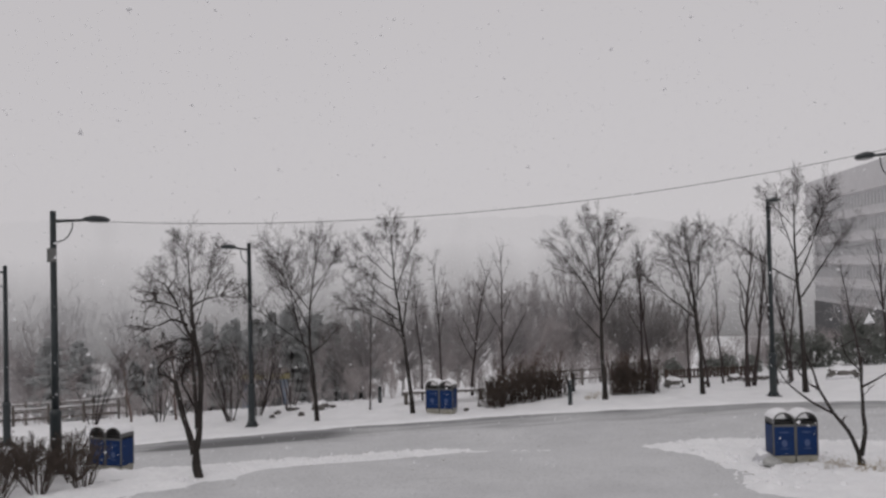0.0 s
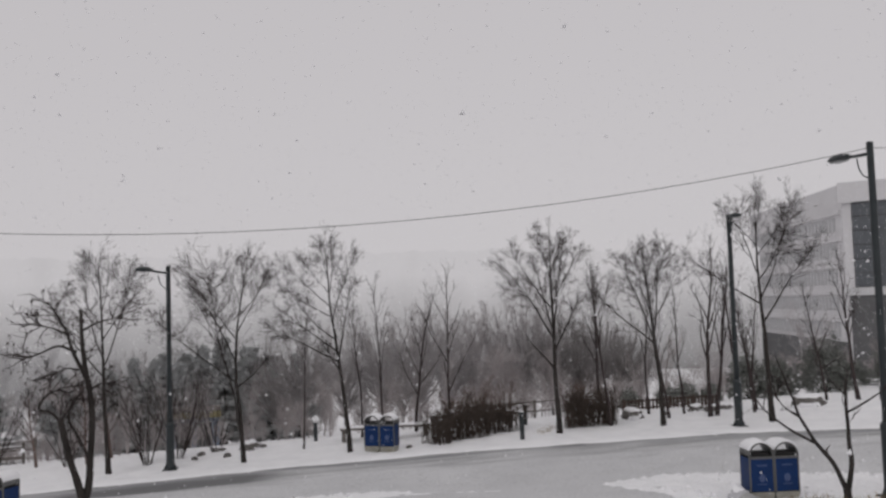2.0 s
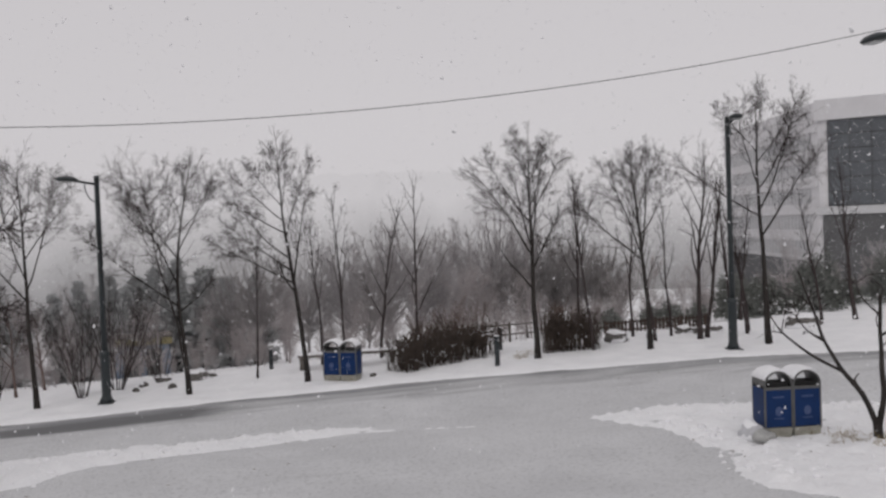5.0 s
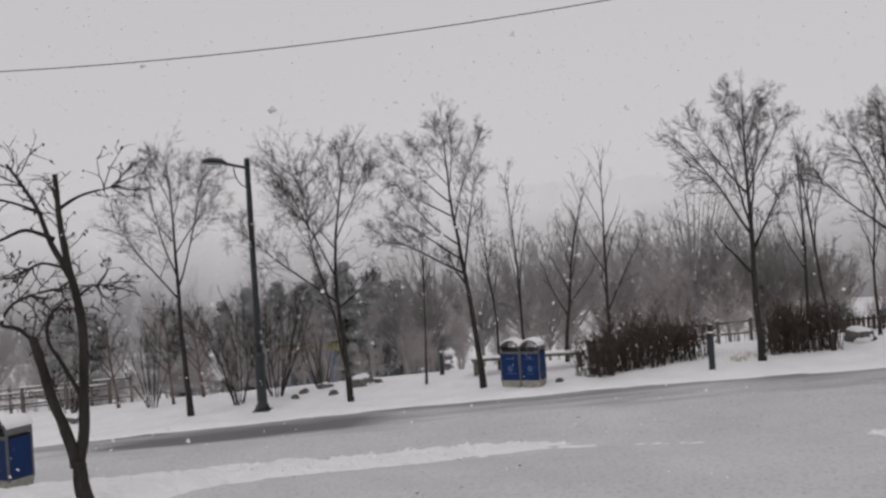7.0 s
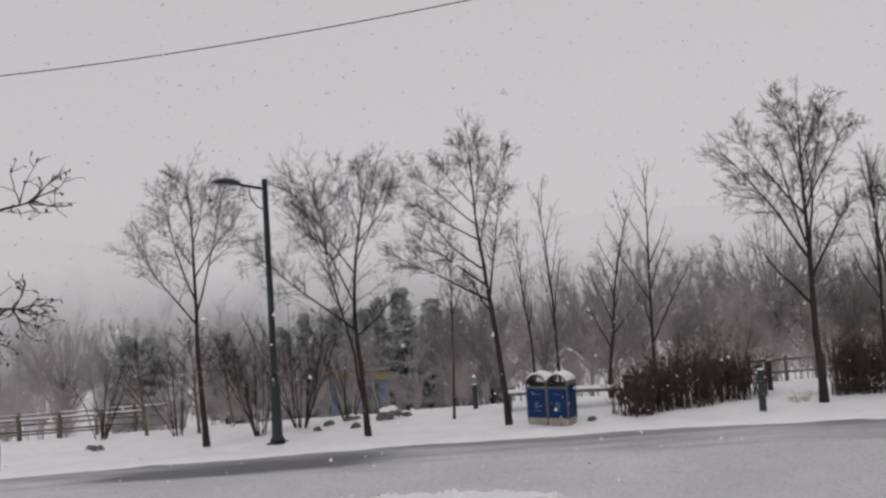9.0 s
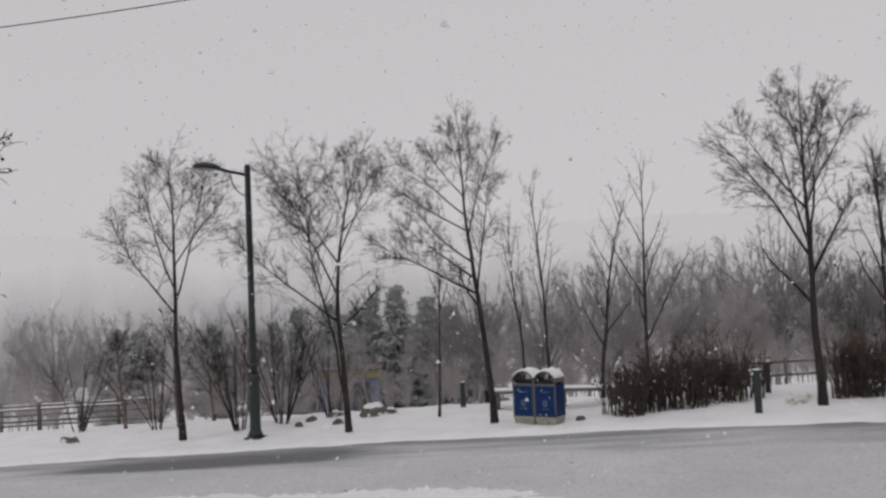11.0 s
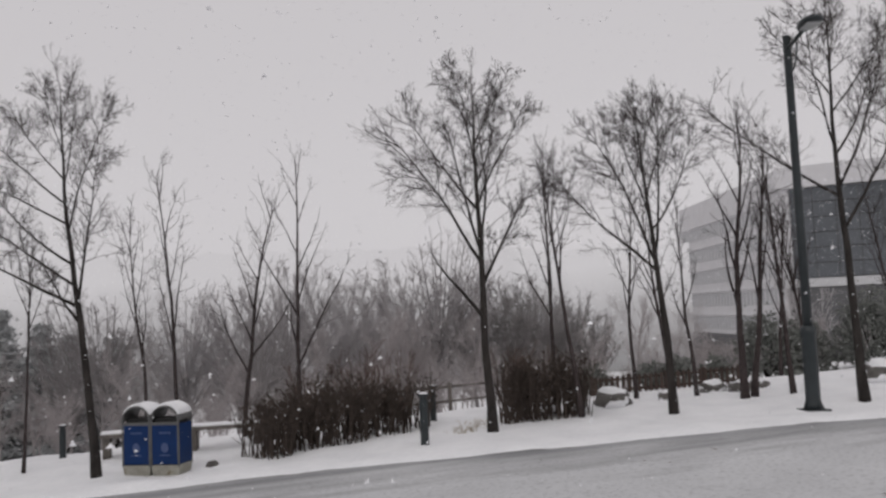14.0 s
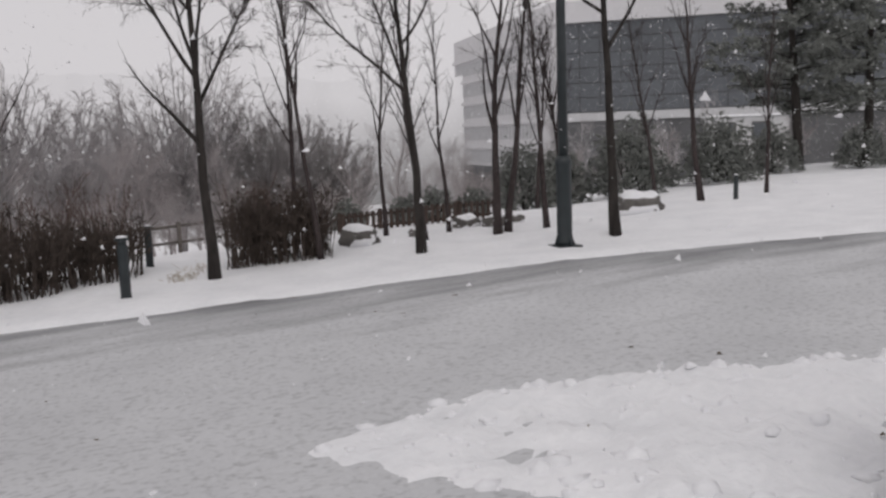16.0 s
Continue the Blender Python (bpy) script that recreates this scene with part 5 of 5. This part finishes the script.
# ---- the office building ----
def office_building():
    cx, cy = 67.0, 112.6
    z0, z1, z2 = 2.3, 13.9, 16.6
    ob = thing("office_building", pose(cx, cy, 0), "large office building with a glass front and ribbed side wing", "building")
    u, v = Vector((0.78, -0.626, 0)), Vector((0.19, 0.982, 0))
    out_u = Vector((-0.626, -0.78, 0))
    out_v = Vector((-0.982, 0.19, 0))
    L, W, low = 66.0, 46.0, -14.0

    def slab(name, a, way, out, s0, s1, d0, d1, zlo, zhi, mat, parent, label=""):
        bm = bmesh.new()
        p = [a + way * s0 + out * d0, a + way * s1 + out * d0, a + way * s1 + out * d1, a + way * s0 + out * d1]
        vs = [bm.verts.new((q.x, q.y, z)) for z in (zlo, zhi) for q in p]
        for q in ((0, 3, 2, 1), (4, 5, 6, 7), (0, 1, 5, 4), (1, 2, 6, 5), (2, 3, 7, 6), (3, 0, 4, 7)):
            bm.faces.new([vs[i] for i in q])
        bmesh.ops.recalc_face_normals(bm, faces=bm.faces)
        return part(name, bm, mat, parent, label)

    o = Vector((0, 0, 0))
    body = bmesh.new()
    pts = [o, u * L, u * L + v * 30, v * W + u * 14, v * W]
    lo = [body.verts.new((p.x, p.y, low)) for p in pts]
    hi = [body.verts.new((p.x, p.y, z2)) for p in pts]
    for i in range(5):
        j = (i + 1) % 5
        body.faces.new((lo[i], lo[j], hi[j], hi[i]))
    body.faces.new(hi)
    bmesh.ops.recalc_face_normals(body, faces=body.faces)
    part("wall", body, CONCRETE, ob)
    # glass front: three storeys of panes behind mullions
    cols, rows = 24, 6
    slab("glazing_frame", o, u, out_u, 1.1, L - 0.5, 0.0, 0.05, z0, z1, DARKWALL, ob)
    for i in range(cols):
        for j in range(rows):
            slab("pane", o, u, out_u, 1.2 + (L - 2) / cols * i + 0.06, 1.2 + (L - 2) / cols * (i + 1) - 0.06, 0.055, 0.16,
                 z0 + (z1 - z0) / rows * j + 0.07, z0 + (z1 - z0) / rows * (j + 1) - 0.07, GLAZING, ob)
    slab("roof_band", o, u, out_u, -0.4, L, 0.0, 0.7, z1 + 0.05, z2 + 0.1, CONCRETE, ob)
    slab("sill_band", o, u, out_u, -0.4, L, 0.0, 0.6, z0 - 1.1, z0 - 0.05, BAND, ob)
    # Plinth colour carries the shade of the recessed lower floor.
    slab("plinth", o, u, out_u, 0.4, L, 0.0, 0.25, low, z0 - 1.15, DARKWALL, ob)
    # ribbed wing: bands of narrow windows
    for j in range(5):
        zf = -4.6 + 3.7 * j
        for i in range(29):
            slab("window", o, v, out_v, 3 + 1.45 * i, 3 + 1.45 * i + 0.8, 0.0, 0.1, zf, zf + 2.0, RIBGLASS, ob)
        slab("ledge", o, v, out_v, 0.5, W, 0.0, 0.4, zf + 2.3, zf + 2.9, CONCRETE, ob)
    slab("plinth", o, v, out_v, 0.4, W, 0.0, 0.3, low, -5.2, DARKWALL, ob)
    return ob


office_building()


# ---- dry grass by the forecourt ----
def grass(spots, blades, seed):
    rg = random.Random(seed)
    t = Tubes()
    for x, y, r in spots:
        for i in range(blades):
            a, q = rg.uniform(0, 6.28), r * math.sqrt(rg.random())
            px, py = x + q * math.cos(a), y + q * math.sin(a)
            p = Vector((px, py, top(px, py) - 0.02))
            w = Vector((rg.gauss(0, 0.6), rg.gauss(0, 0.6), 1))
            pts = bend(p, w, rg.uniform(0.06, 0.2), 3, rg, 0.25, -0.12)
            t.add(pts, [0.004, 0.0035, 0.003, 0.001], 3)
    return tagged(new("dry_grass", t.mesh("dry_grass", DRYGRASS)), "straw-coloured dead grass poking through snow", "grass", kind="stuff")


grass([(NTX - 0.2, NTY + 0.25, 0.35), (NTX - 0.5, NTY + 0.15, 0.25), (NTX + 0.2, NTY - 0.25, 0.4), (NTX + 0.55, NTY - 0.1, 0.4), (NTX - 0.1, NTY - 0.4, 0.3), (NTX + 0.8, NTY + 0.1, 0.3), (4.9, 27.0, 0.3), (4.6, 26.6, 0.25), (-0.2, 26.5, 0.2)], 55, 7)


# ---- falling snow ----
def falling_snow(count, seed):
    rg = np.random.RandomState(seed)
    eyes = np.array([row[1] for row in PATH])
    y = 3.0 + 62 * rg.rand(count) ** 0.62
    x = (rg.rand(count) - 0.42) * (14 + 1.5 * y)
    z = -2.0 + 13 * rg.rand(count)
    c = np.stack([x, y, z], 1)
    close = np.stack([-8 + 20 * rg.rand(1700), -1 + 21 * rg.rand(1700), -1.5 + 8 * rg.rand(1700)], 1)
    c = np.concatenate([c, close])
    near = np.min(np.linalg.norm(c[:, None, :] - eyes[None], axis=2), axis=1)
    c = c[near > 2.0]
    n = len(c)
    r = (0.007 + 0.011 * rg.rand(n) ** 2 + 0.016 * (rg.rand(n) > 0.93))[:, None, None]
    tri = np.array([[1, 0, -0.5], [-0.6, 0.8, -0.4], [-0.5, -0.9, -0.3], [0.1, 0.1, 0.9]])[None] + 0.3 * rg.randn(n, 4, 3)
    v = (c[:, None, :] + tri * r).reshape(-1, 3)
    q = np.arange(n)[:, None] * 4
    f = np.concatenate([q + np.array(k)[None] for k in ((0, 2, 1), (0, 1, 3), (1, 2, 3), (2, 0, 3))])
    me = bpy.data.meshes.new("falling_snow")
    me.from_pydata(v.tolist(), [], f.tolist())
    me.materials.append(FLAKE)
    return tagged(new("falling_snow", me), "loose snowflakes drifting through the air", "snow", kind="stuff")


falling_snow(60000, 3)


def clods(count, seed):
    """Lumps of shovelled snow along the edges of the banks."""
    rg = random.Random(seed)
    verts, faces = [], []
    ball = bmesh.new()
    bmesh.ops.create_icosphere(ball, subdivisions=1, radius=1.0)
    bv = [v.co.copy() for v in ball.verts]
    bf = [[v.index for v in f.verts] for f in ball.faces]
    ball.free()
    made = 0
    while made < count:
        left = rg.random() < 0.35
        x, y = (rg.uniform(-7, 0.2), rg.uniform(15.5, 20.4)) if left else (rg.uniform(3.4, 11), rg.uniform(12.5, 19.2))
        s = inside_by(LEFT_BANK if left else RIGHT_BANK, x, y)
        if s < 0.06 or rg.random() > math.exp(-s * 0.8):
            continue
        made += 1
        r = 0.02 + 0.065 * rg.random() ** 2.5
        c = Vector((x, y, top(x, y) - r * 0.15))
        k = rg.uniform(0, 50)
        b = len(verts)
        flat = rg.uniform(0.45, 0.9)
        verts += [tuple(c + Vector((v.x, v.y, v.z * flat)) * r * (1 + 0.7 * noise.noise(v * 1.4 + Vector((k, 0, 0))))) for v in bv]
        faces += [tuple(b + i for i in f) for f in bf]
    return tagged(mesh_object("snow_clods", verts, faces, SNOWCAP), "crumbled lumps of shovelled snow", "snow", kind="stuff")


clods(620, 17)


def litter(count, seed):
    """Dead leaves and grit on road and snow."""
    rg = random.Random(seed)
    verts, faces = [], []
    spots = [(rg.uniform(-7, 12), rg.uniform(15, 24)) for i in range(count)]
    spots += [(RBX + rg.gauss(0.6, 0.9), RBY + rg.gauss(-0.3, 0.5)) for i in range(count)]
    for x, y in spots:
        a, r = rg.uniform(0, 6.28), rg.uniform(0.015, 0.05)
        z = top(x, y) + 0.006
        b = len(verts)
        for k in range(5):
            w = a + k * 1.257
            q = r * (1.0 if k % 2 else 0.55)
            verts.append((x + q * math.cos(w), y + q * math.sin(w) * 0.6, z + rg.uniform(0, 0.012)))
        faces.append(tuple(b + k for k in range(5)))
    return tagged(mesh_object("leaf_litter", verts, faces, DRYLEAF, False), "scattered dead leaves and grit on slush", "leaves", kind="stuff")


litter(46, 19)
